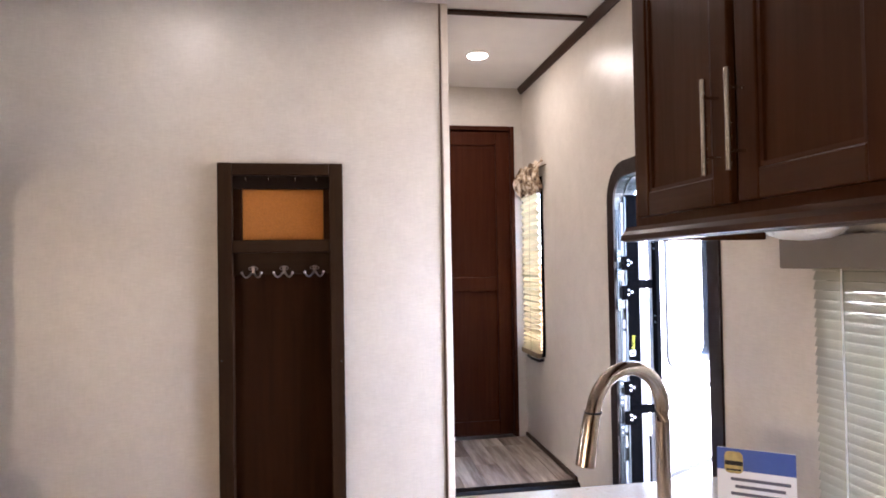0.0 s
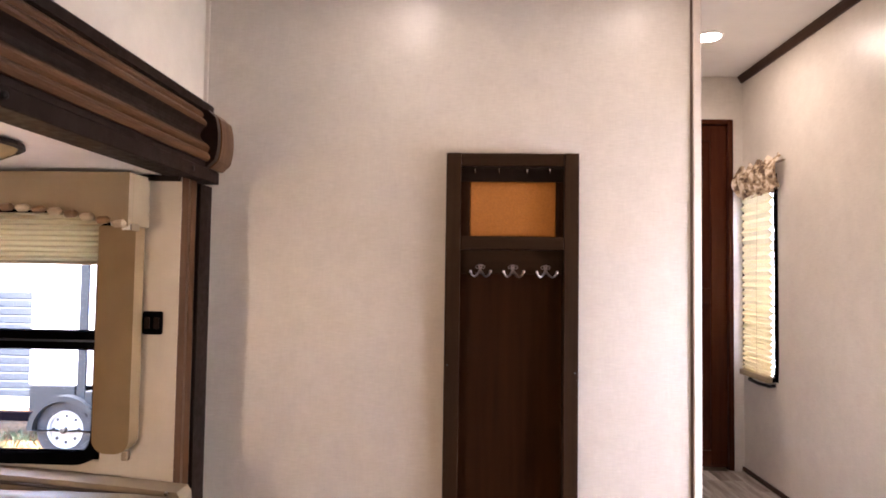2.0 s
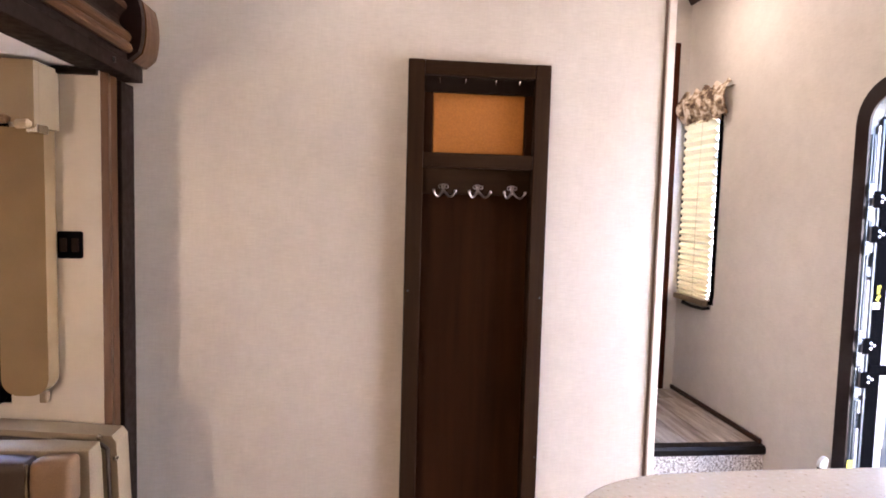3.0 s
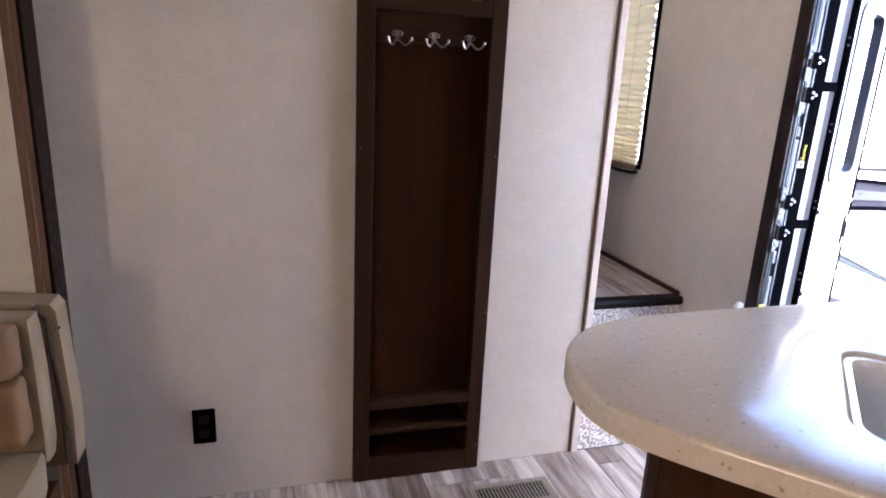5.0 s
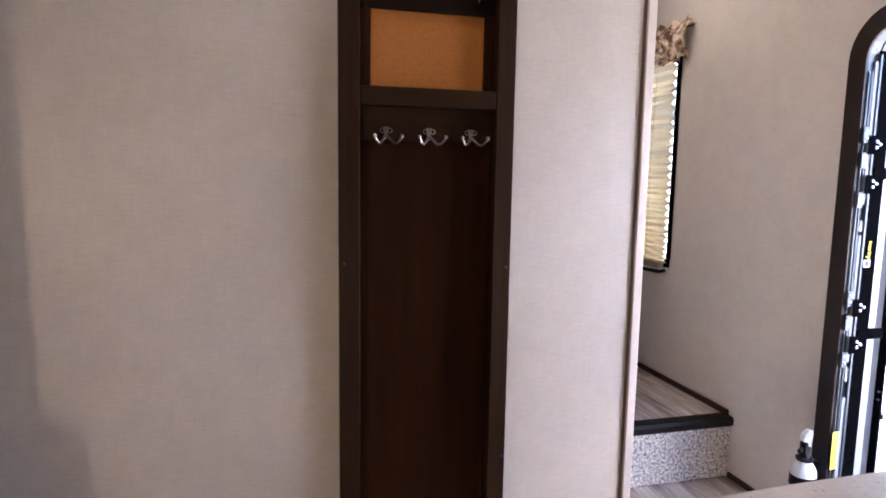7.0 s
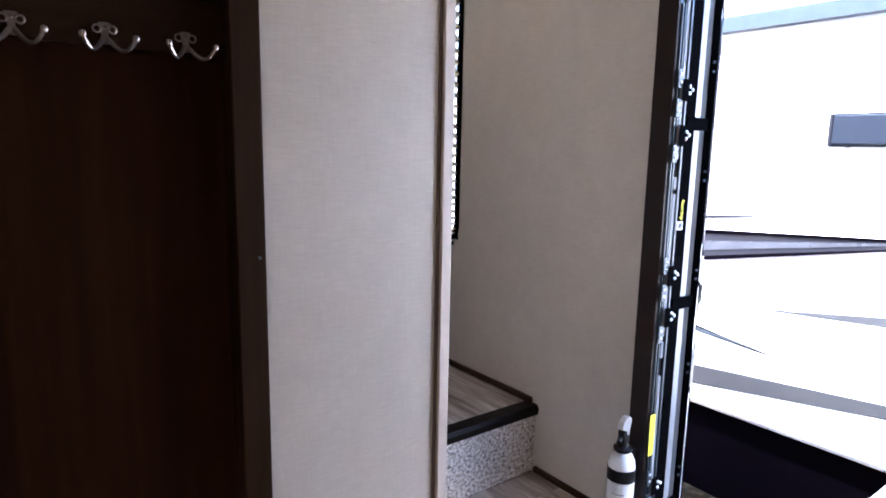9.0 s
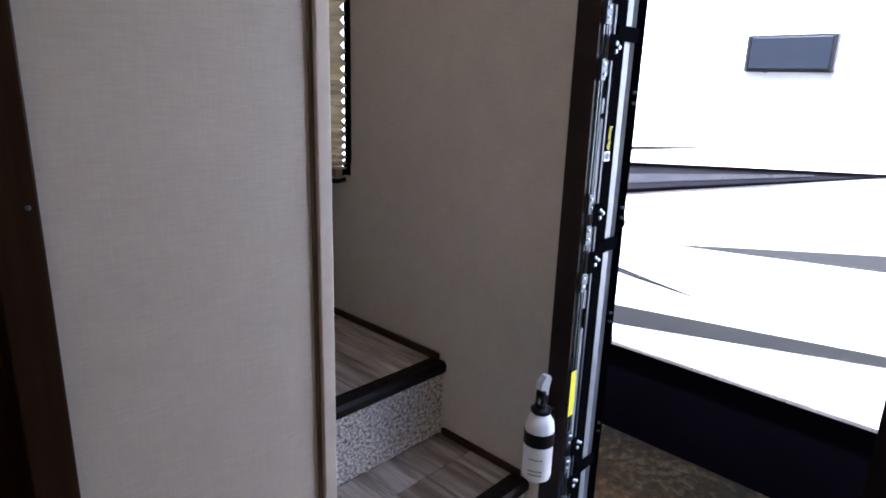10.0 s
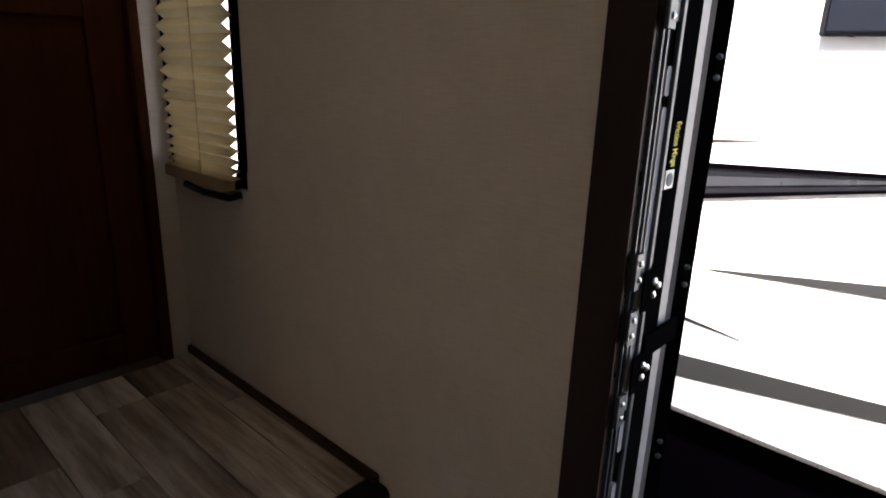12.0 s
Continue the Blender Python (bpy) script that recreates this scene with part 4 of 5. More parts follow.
# ---- slide-out window with its dressing ----
window("window_slide_end", on_y(SY), *EW, 0.014, "black-framed sliding window in the slide-out end wall", rail=(1.265, 1.324), rad=0.07)
window("window_slide_long", on_x(SX, 1), *LW, 0.014, "long black-framed window in the slide-out", rad=0.07)
def drawn_shade(y0, y1, z0, z1, label):
    """A pleated shade added unseen at the long window to warm its light."""
    ob = thing("pleated_shade", (SX + 0.03, (y0 + y1) / 2, z0), label, "window shade")
    bm = bmesh.new()
    n = int((z1 - z0) / 0.011)
    rows = [[bm.verts.new((SX + (0.02 if k % 2 else 0.042), y0 + (y1 - y0) * j / 8, z1 - (z1 - z0) * k / n)) for j in range(9)] for k in range(n + 1)]
    for a, b in zip(rows, rows[1:]):
        for j in range(8):
            bm.faces.new((a[j], a[j + 1], b[j + 1], b[j]))
    part("pleats", bm, PLEAT, ob)
    part("bottom_rail", box(SX + 0.016, SX + 0.046, y0, y1, z0 - 0.014, z0 - 0.001, bev=0.003), CREAM, ob)


drawn_shade(LW[0] - 0.02, LW[1] + 0.0, LW[2] - 0.005, LW[3] + 0.03, "honey pleated shade, added unseen over the long window")
lam = thing("window_panel", (-1.04, SY - 0.03, 1.3), "padded tan cloth side panel beside the window", "lambrequin")
pad = prism(rrect(-1.147, -1.032, 0.963, 1.65, 0, 6, (0.045, 0.045, 0.004, 0.004)), on_y(SY - 0.001), 0.055)
part("padded_panel", pad, LAMB, lam)
part("fastener", box(-1.075, -1.055, SY - 0.02, SY - 0.001, 0.932, 0.962, bev=0.004), CREAM, lam, "cream fastener tab")
bx = thing("box_valance", (-1.35, SY - 0.06, 1.7), "tan upholstered box valance with a curved beaded lower edge", "valance")
lower = [(-1.80 + 0.78 * k / 24, 1.645 + 0.05 * math.sin(math.pi * k / 24)) for k in range(25)]
part("face_board", prism(lower + [(-1.02, 1.805), (-1.80, 1.805)], on_y(SY - 0.10), 0.022), VALANCE, bx)
for rx in (-1.04, -1.80):
    part("return_board", box(rx, rx + 0.02, SY - 0.0995, SY - 0.001, 1.647, 1.805, bev=0.002), VALANCE, bx)
part("top_board", box(-1.779, -1.041, SY - 0.0995, SY - 0.001, 1.789, 1.804), VALANCE, bx)
for k in range(16):
    f = (k + 0.5) / 16
    u = -1.80 + 0.78 * f
    z = 1.645 + 0.05 * math.sin(math.pi * f)
    part("bead_roll", tube([(u - 0.020, SY - 0.124, z + 0.002), (u - 0.012, SY - 0.126, z + 0.001), (u + 0.012, SY - 0.126, z + 0.003), (u + 0.020, SY - 0.124, z + 0.002)], 0.01, 10, radii=[0.005, 0.0115, 0.0115, 0.005]), BEADC if k % 2 else TAN, bx, "", True)
part("clip", box(-1.042, -1.012, SY - 0.118, SY - 0.07, 1.632, 1.653, bev=0.003), STEEL, bx, "metal corner clip")
ps = thing("pleated_shade", (-1.4, SY - 0.05, 1.6), "honey pleated shade, drawn up to the top of the window", "window shade")
bm = bmesh.new()
prev = None
for k in range(19):
    z = 1.69 - 0.15 * k / 18
    yo = SY - 0.03 - (0.02 if k % 2 else 0.0)
    row = [bm.verts.new((-1.77 + 0.62 * j / 6, yo, z + 0.002 * noise.noise(Vector((j * 2, k, 4))))) for j in range(7)]
    if prev:
        for j in range(6):
            bm.faces.new((prev[j], prev[j + 1], row[j + 1], row[j]))
    prev = row
part("pleats", bm, PLEAT, ps)
part("bottom_rail", box(-1.77, -1.15, SY - 0.056, SY - 0.022, 1.53, 1.541, bev=0.003), CREAM, ps)

# ---- lamp in the slide-out ----
DX, DYL = -1.225, 1.69
dl = thing("dome_lamp", (DX, DYL, SC), "round amber glass ceiling lamp with a dark wooden rim", "lamp")
part("rim", lathe([(0.143, -0.001), (0.155, -0.003), (0.157, -0.013), (0.149, -0.018), (0.142, -0.014)], 48, at=(DX, DYL, SC)), DTRIM, dl, "dark wooden rim", True)
part("bowl", lathe([(0.142, -0.013), (0.136, -0.024), (0.112, -0.038), (0.07, -0.047), (0.014, -0.051)], 48, at=(DX, DYL, SC)), m_plain("amber glass", (0.36, 0.25, 0.125), 0.2, 0, 0.25, 9), dl, "amber glass bowl", True)
part("finial", lathe([(0.0135, -0.049), (0.012, -0.058), (0.004, -0.064)], 16, at=(DX, DYL, SC)), MOLD, dl, "small dark finial", True)

# ---- dinette bench ----
bench = thing("dinette_bench", (-1.3, 1.8, 0.05), "upholstered dinette bench with a tan and brown padded back and snaps", "bench")
part("base", box(-1.80, -0.86, 1.50, 2.13, 0.055, 0.42, bev=0.006), CABY, bench, "dark wooden base box")

def cushion(x0, x1, y0, y1, z0, z1, r, wob=0.006, seed=0.0):
    bm = add_box(bmesh.new(), x0, x1, y0, y1, z0, z1)
    bmesh.ops.subdivide_edges(bm, edges=bm.edges[:], cuts=7, use_grid_fill=True)
    c = Vector(((x0 + x1) / 2, (y0 + y1) / 2, (z0 + z1) / 2))
    h = Vector(((x1 - x0) / 2, (y1 - y0) / 2, (z1 - z0) / 2))
    for v in bm.verts:
        q = v.co - c
        inner = Vector([max(-hk + r, min(hk - r, qk)) for hk, qk in zip(h, q)])
        d = q - inner
        if d.length > 1e-6:
            q = inner + d.normalized() * r
        v.co = c + q + q.normalized() * wob * noise.noise(v.co * 9 + Vector((seed, seed, 0)))
    return bm


part("seat_cushion", cushion(-1.79, -0.845, 1.45, 2.06, 0.425, 0.565, 0.035), CREAM, bench, "cream seat cushion", True)
shell = [(-1.80, 0.45), (-0.82, 0.45), (-0.815, 0.60), (-0.826, 0.86)] + [(-0.838 - 0.95 * k / 8, 0.878 + 0.05 * math.sin(math.pi * (k / 8) * 0.5)) for k in range(9)]
part("back_shell", prism(shell, on_y(2.215), 0.075), CREAM, bench, "cream outer shell of the back")
part("back_welt", tube([(-0.838, 2.136, 0.47), (-0.836, 2.136, 0.60), (-0.846, 2.136, 0.845)] + [(-0.862 - 0.92 * k / 8, 2.136, 0.858 + 0.05 * math.sin(math.pi * (k / 8) * 0.5)) for k in range(9)], 0.006, 8), BROWNF, bench, "dark welt", True)
part("back_rim", cushion(-1.79, -0.848, 2.05, 2.137, 0.50, 0.882, 0.028, 0.004, 3.0), CREAM, bench, "cream cushion rim", True)
for z0, z1, sd in ((0.748, 0.872, 5.0), (0.585, 0.745, 9.0)):
    part("back_pad", cushion(-0.968, -0.872, 2.0, 2.065, z0, z1, 0.02, 0.008, sd), TAN, bench, "tan padded section", True)
    part("centre_pad", cushion(-1.70, -0.976, 2.0, 2.065, z0, z1, 0.02, 0.008, sd + 7), BROWNF, bench, "dark brown padded section", True)
part("stitch_welt", tube([(-0.972, 2.004, 0.60), (-0.972, 2.001, 0.70), (-0.972, 2.006, 0.747), (-0.972, 2.001, 0.80), (-0.972, 2.006, 0.862)], 0.003, 8), CREAM, bench, "pale stitched welt", True)
for sx, sz in ((-0.826, 0.82), (-0.826, 0.56), (-0.866, 0.876)):
    part("snap", lathe([(0.007, 0.0), (0.007, -0.003), (0.003, -0.005)], 12, "y", (sx, 2.139, sz)), CHROME, bench, "nickel snap")

bench.location += Vector((-0.03, 0.0, -0.012))
setting("floor_slide", box(SX, PXF - 0.08, SL0, SY - 0.001, -0.005, 0.042), SUBFLOOR, "raised floor of the slide-out", "floor")

# ---- kitchen peninsula ----
def catmull(pts, n=6):
    out = []
    for i in range(len(pts) - 1):
        p = [Vector(pts[max(0, min(len(pts) - 1, i + k))]) for k in (-1, 0, 1, 2)]
        for q in range(n):
            t = q / n
            out.append(0.5 * ((2 * p[1]) + (p[2] - p[0]) * t + (2 * p[0] - 5 * p[1] + 4 * p[2] - p[3]) * t * t + (3 * p[1] - p[0] - 3 * p[2] + p[3]) * t ** 3))
    return [(v[0], v[1]) for v in out] + [tuple(pts[-1])]


CT = 0.93           # worktop
TIP = catmull([(0.80, 1.728), (0.60, 1.727), (0.49, 1.723), (0.377, 1.713), (0.282, 1.681), (0.214, 1.630), (0.172, 1.574), (0.147, 1.506), (0.138, 1.44), (0.143, 1.385), (0.163, 1.335), (0.212, 1.27), (0.295, 1.178)])
OUTL = [(WX - 0.002, 1.726)] + TIP + [(0.84, 0.56), (0.84, -1.3), (WX - 0.002, -1.3)]
S0 = Vector((0.479, 1.221))
SU, SV = Vector((1, -1)).normalized(), Vector((1, 1)).normalized()


def skew(u, v):
    q = S0 + SU * u + SV * v
    return q.x, q.y


SINKO = [skew(u, v) for u, v in rrect(0, 0.60, 0, 0.37, 0.05)]
bm = bmesh.new()
es = []
for loop in (OUTL, SINKO):
    vs = [bm.verts.new((x, y, CT)) for x, y in loop]
    es += [bm.edges.new((vs[i], vs[(i + 1) % len(vs)])) for i in range(len(vs))]
bmesh.ops.triangle_fill(bm, use_beauty=True, use_dissolve=False, edges=es)
rim = [e for e in bm.edges if len(e.link_faces) == 1]
r = bmesh.ops.extrude_face_region(bm, geom=bm.faces[:])
bmesh.ops.translate(bm, verts=[v for v in r["geom"] if isinstance(v, bmesh.types.BMVert)], vec=(0, 0, -0.05))
bmesh.ops.bevel(bm, geom=rim, offset=0.012, segments=4, profile=0.5, affect="EDGES")
single("countertop", bm, COUNTER, "glossy cream speckled solid-surface worktop with a rounded end", "countertop", round_=True)
sk = thing("sink", (*skew(0.3, 0.185), 0.74), "pale undermount sink with rounded corners, set askew in the worktop", "sink")
inn = [skew(u, v) for u, v in rrect(0.012, 0.588, 0.012, 0.358, 0.045)]
bas = [skew(u, v) for u, v in rrect(0.03, 0.57, 0.03, 0.34, 0.06)]
part("rim", ring(SINKO, inn, on_z(0.888), 0.034), SINK, sk, "raised pale rim")
bm = bmesh.new()
a = [bm.verts.new((x, y, 0.908)) for x, y in inn]
b = [bm.verts.new((x, y, 0.75)) for x, y in bas]
for i in range(len(a)):
    j = (i + 1) % len(a)
    bm.faces.new((a[i], a[j], b[j], b[i]))
bm.faces.new(b)
part("bowl", bm, SINK, sk, "pale bowl", True)
part("drain", lathe([(0.04, 0.0), (0.04, 0.004), (0.025, 0.002)], 24, at=(*skew(0.3, 0.18), 0.7505)), STEEL, sk, "steel drain", True)

base = thing("base_cabinet", (1.1, 0.6, 0), "dark stained base cabinet with a rounded end under the worktop", "cabinet")


def inset(pts, d):
    out = []
    n = len(pts)
    for i in range(n):
        a, b = Vector(pts[i - 1]), Vector(pts[(i + 1) % n])
        t = (b - a).normalized()
        out.append(tuple(Vector(pts[i]) + Vector((-t.y, t.x)) * d))
    return out


body = [(WX - 0.003, 1.665), (0.75, 1.665)] + [(0.27 + 0.48 * (1 - math.sin(math.pi / 2 * k / 10)), 1.345 + 0.32 * math.cos(math.pi / 2 * k / 10)) for k in range(1, 11)] + [(0.27, 1.26), (0.33, 1.19), (0.88, 0.64), (0.88, -1.29), (WX - 0.003, -1.29)]
part("carcass", prism(body, on_z(0.09), 0.64), CAB, base)
part("apron", ring(body, inset(body, 0.018), on_z(0.7305), 0.147), CAB, base)
part("toe_kick", prism([(x + 0.05 if x < 1 else x, y - 0.04 if y > 1.5 else y) for x, y in body], on_z(0.0), 0.089), BLACK, base)
dq = local_thing("cabinet_door", pose(0.335, 1.183, 0, 0, 0, -45), "dark stained raised-panel cabinet door under the sink", "cabinet door")
framed_door(dq, 0.05, 0.36, 0.14, 0.82, lambda u, v, d: (u, -0.002 - d, v), CAB, CAB, 0.018, 0.055)
dq2 = local_thing("cabinet_door", pose(0.335, 1.183, 0, 0, 0, -45), "dark stained raised-panel cabinet door under the sink", "cabinet door")
framed_door(dq2, 0.375, 0.685, 0.14, 0.82, lambda u, v, d: (u, -0.002 - d, v), CAB, CAB, 0.018, 0.055)

fa = thing("faucet", (1.006, 1.266, CT), "gooseneck pull-down kitchen faucet in warm brushed metal", "faucet")
FX, FYY = 1.006, 1.266
dirn = Vector((-0.95, -0.31, 0)).normalized()
arc = [(FX, FYY, 0.94), (FX, FYY, 1.07), (FX, FYY, 1.226)]
R = 0.092
cx = Vector((FX, FYY, 1.25)) + dirn * R
for k in range(0, 13):
    a = math.pi * k / 12 * 0.94
    arc.append(tuple(cx - dirn * R * math.cos(a) + Vector((0, 0, R * math.sin(a)))))
part("neck", tube(arc, 0.0145, 18), BRONZE, fa, "", True)
e = Vector(arc[-1])
part("base_ring", lathe([(0.028, 0.0005), (0.028, 0.008), (0.02, 0.016), (0.018, 0.05)], 24, at=(FX, FYY, CT)), BRONZE, fa, "", True)
sp = part("spray_head", tube([tuple(e), tuple(e + dirn * 0.006 + Vector((0, 0, -0.02))), tuple(e + dirn * 0.014 + Vector((0, 0, -0.06))), tuple(e + dirn * 0.022 + Vector((0, 0, -0.10)))], 0.016, 18, radii=[0.0155, 0.0165, 0.018, 0.0185]), BRONZE, fa, "pull-down spray head", True)
part("joint", tube([tuple(e + Vector((0, 0, 0.001))), tuple(e + Vector((0, 0, -0.003)))], 0.0172, 18), BLACK, sp, "dark joint line", True)
part("lever", tube([(FX, FYY, 1.0), (FX + 0.03, FYY - 0.03, 1.005), (FX + 0.055, FYY - 0.055, 1.033)], 0.006, 10), BRONZE, fa, "", True)

# ---- information card on the worktop ----
cd = local_thing("information_card", look((1.235, 1.296, CT + 0.002), (2.17, 2.56, CT + 0.002)) @ pose(0, 0, 0, -8, 0, 0) @ Matrix.Diagonal((0.83, 0.95, 1, 1)), "white printed card with a blue heading, propped on the worktop", "card")
fl = lambda d0: (lambda u, v, d: (u, v, d0 + d))
part("sheet", prism(rrect(-0.093, 0.093, 0.002, 0.215, 0.002), fl(0.0), 0.0015), PAPER, cd)
part("heading", prism([(-0.093, 0.165), (0.093, 0.165), (0.093, 0.214), (-0.093, 0.214)], fl(0.0016), 0.0006), BLUE, cd, "blue heading band")
part("badge", prism(rrect(-0.075, -0.03, 0.158, 0.207, 0.012), fl(0.0024), 0.0006), m_plain("gold badge", (0.42, 0.32, 0.1), 0.5, 0, 0.3, 60, 0), cd, "gold and black emblem")
part("badge_band", boxes_on(fl(0.0032), [(-0.074, -0.031, 0.176, 0.186, 0, 0.0005), (-0.07, -0.035, 0.164, 0.168, 0, 0.0005)]), BLACK, cd)
part("text_bar", boxes_on(fl(0.0016), [(-0.06 + 0.01 * (k % 2), 0.08 - 0.012 * (k % 3), 0.142 - 0.016 * k, 0.149 - 0.016 * k, 0, 0.0005) for k in range(8)]), INK, cd, "illegible print lines")

# ---- wall cabinets ----
CX, CB = 1.10, 1.64


def wall_cabinet(y0, y1, label):
    ob = thing("wall_cabinet", ((CX + WX) / 2, (y0 + y1) / 2, CB), label, "cabinet", "wall cabinets")
    part("carcass", box(CX + 0.002, WX - 0.001, y0, y1, CB, CZ - 0.06), CAB, ob)
    mid = (y0 + y1) / 2 - 0.016
    for a, b, hy in ((mid + 0.012, y1 - 0.045, mid + 0.042), (y0 + 0.045, mid - 0.012, mid - 0.034)):
        d = part("cabinet_door", boxes([(CX - 0.007, CX - 0.0005, a + 0.05, b - 0.05, 1.71, 2.45)]), CAB, ob, "framed door with a sunk panel")
        part("stile", box(CX - 0.018, CX - 0.0005, a, a + 0.055, 1.66, 2.5, bev=0.003), CAB, d)
        part("stile", box(CX - 0.018, CX - 0.0005, b - 0.055, b, 1.66, 2.5, bev=0.003), CAB, d)
        part("rail", box(CX - 0.0175, CX - 0.0005, a + 0.0555, b - 0.0555, 1.66, 1.715, bev=0.003), CABY, d)
        part("rail", box(CX - 0.0175, CX - 0.0005, a + 0.0555, b - 0.0555, 2.445, 2.5, bev=0.003), CABY, d)
        part("panel_bead", ring(rrect(a + 0.055, b - 0.055, 1.715, 2.445, 0.001, 1), rrect(a + 0.064, b - 0.064, 1.724, 2.436, 0.001, 1), on_x(CX - 0.007), 0.006), CABY, d)
        h = [(CX - 0.050, hy, 1.715), (CX - 0.050, hy, 1.90)]
        hb = tube(h, 0.0058, 12)
        for z in (1.75, 1.865):
            tube([(CX - 0.0175, hy, z), (CX - 0.048, hy, z)], 0.0032, 8, hb)
        part("handle", hb, STEEL, d, "brushed nickel bar handle", True)
    return ob


wall_cabinet(0.73, 1.548, "dark stained wall cabinet with two panel doors and bar handles")
wall_cabinet(-0.09, 0.728, "dark stained wall cabinet with two panel doors and bar handles")
rail = thing("light_rail", (1.08, 0.7, 1.62), "dark moulded light rail under the wall cabinets", "moulding")
prof = [(1.064, 1.606), (1.074, 1.602), (1.108, 1.602), (1.108, 1.638), (1.078, 1.638), (1.076, 1.628), (1.066, 1.618)]
part("front_rail", prism(prof, lambda u, v, d: (u, -0.1 + d, v), 1.66), CABY, rail)
part("end_rail", box(1.109, WX - 0.002, 1.535, 1.562, 1.603, 1.638, bev=0.003), CAB, rail)
setting("trim_cabinet_underside", box(1.11, WX - 0.004, -0.09, 1.53, 1.628, 1.639), CEIL, "pale underside panel of the wall cabinets", "trim")
pk = thing("puck_light", (1.24, 1.14, 1.628), "white round under-cabinet light", "lamp")
part("housing", lathe([(0.07, 0.0), (0.071, -0.018), (0.062, -0.028), (0.04, -0.036), (0.012, -0.039)], 32, at=(1.24, 1.14, 1.6275)), WHITE, pk, "", True)

# ---- kitchen window with mini blind ----
window("window_kitchen", on_x(WX), *KW, 0.012, "black-framed kitchen window over the worktop")
bl = thing("mini_blind", (WX - 0.03, 0.85, 1.55), "white horizontal mini blind, lowered, with daylight behind", "window blind")
slat = bmesh.new()
sv = []
for k in range(5):
    f = k / 4
    for y in (0.36, 1.338):
        sv.append(slat.verts.new((WX - 0.036 + 0.008 * f, y, 0.0205 * f + 0.002 * (1 - (2 * f - 1) ** 2))))
for k in range(4):
    slat.faces.new((sv[2 * k], sv[2 * k + 1], sv[2 * k + 3], sv[2 * k + 2]))
me = bpy.data.meshes.new("slat")
slat.to_mesh(me)
slat.free()
me.materials.append(SLAT)
for k in range(27):
    o = new("slat", me)
    o.parent = bl
    o.location = Vector((0, 0, 1.525 - 0.0215 * k)) - ORG[bl.name]
for y in (0.45, 0.85, 1.25):
    part("ladder_cord", tube([(WX - 0.0415, y, 1.53), (WX - 0.0415, y, 0.95)], 0.0016, 6), WHITE, bl)
part("bottom_rail", box(WX - 0.042, WX - 0.018, 0.36, 1.338, 0.93, 0.945, bev=0.003), WHITE, bl)
kv = thing("blind_valance", (WX - 0.04, 0.86, 1.56), "taupe cloth-covered valance over the blind", "valance")
part("valance_box", box(1.378, WX - 0.001, 0.31, 1.39, 1.53, 1.602, bev=0.004), TAUPE, kv)

# ---- floor register ----
fv = thing("floor_register", (0.44, 2.34, 0.0), "tan metal floor register with dark slots", "floor vent")
part("flange", ring(rrect(0.29, 0.595, 2.27, 2.40, 0.008), rrect(0.312, 0.573, 2.292, 2.378, 0.004), on_z(0.0035), 0.006), REGISTER, fv, "tan flange")
# no opening here: a thin black plate stands for the duct's shade
part("shade_plate", box(0.311, 0.574, 2.291, 2.379, 0.0032, 0.0042), BLACK, fv, "flat black plate for the shade in the duct")
for k in range(20):
    x = 0.318 + 0.0131 * k
    part("fin", box(x, x + 0.005, 2.293, 2.377, 0.0045, 0.008), REGISTER, fv)

# ---- neighbouring trailer beside the entry ----
NX = 2.891
tr = thing("travel_trailer", (NX + 1.2, 2.4, GZ), "white travel trailer with grey swoosh graphics, parked close alongside", "trailer")
part("side_wall", prism(rrect(-3.2, 6.5, 0.10, 2.02, 0.02), on_x(NX, 1), 2.4), GEL, tr, "glossy white fibreglass side")
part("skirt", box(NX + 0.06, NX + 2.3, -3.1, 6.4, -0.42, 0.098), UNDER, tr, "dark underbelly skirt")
part("awning_tube", prism(rrect(-2.8, 6.2, 1.94, 2.005, 0.02), on_x(NX - 0.001), 0.06), SLATE, tr, "grey-blue awning roller")
part("roof", box(NX - 0.02, NX + 2.42, -3.25, 6.55, 2.022, 2.09, bev=0.02), WHITE, tr, "white roof edge")
part("lower_rail", box(NX - 0.012, NX + 0.02, -3.2, 6.5, 0.082, 0.102, bev=0.003), ALU, tr, "aluminium lower rail")
for y in (0.6, -0.35):
    w = part("wheel", lathe([(0.2, 0.0), (0.31, 0.0), (0.34, 0.03), (0.34, 0.17), (0.31, 0.2), (0.2, 0.2)], 32, "x", (NX + 0.02, y, GZ + 0.34)), TYRE, tr, "black tyre", True)
    part("wheel_disc", lathe([(0.2, 0.04), (0.17, 0.02), (0.08, 0.03), (0.05, 0.0)], 24, "x", (NX + 0.02, y, GZ + 0.34)), WHITE, w, "white steel wheel disc", True)
hv = part("range_vent", prism(rrect(2.295, 2.612, 1.415, 1.553, 0.006), on_x(NX - 0.001), 0.022), HOOD, tr, "dark blue-grey vent hood")
part("vent_flap", boxes([(NX - 0.034, NX - 0.024, 2.312, 2.595, 1.425, 1.545)], 0.004), HOOD, hv)
for vy in (2.296, 2.597):
    part("vent_side", box(NX - 0.036, NX - 0.024, vy, vy + 0.014, 1.417, 1.55, bev=0.003), DARKG, hv)
part("vent_catch", boxes([(NX - 0.04, NX - 0.03, 2.52, 2.535, 1.412, 1.418)]), BLACK, hv)


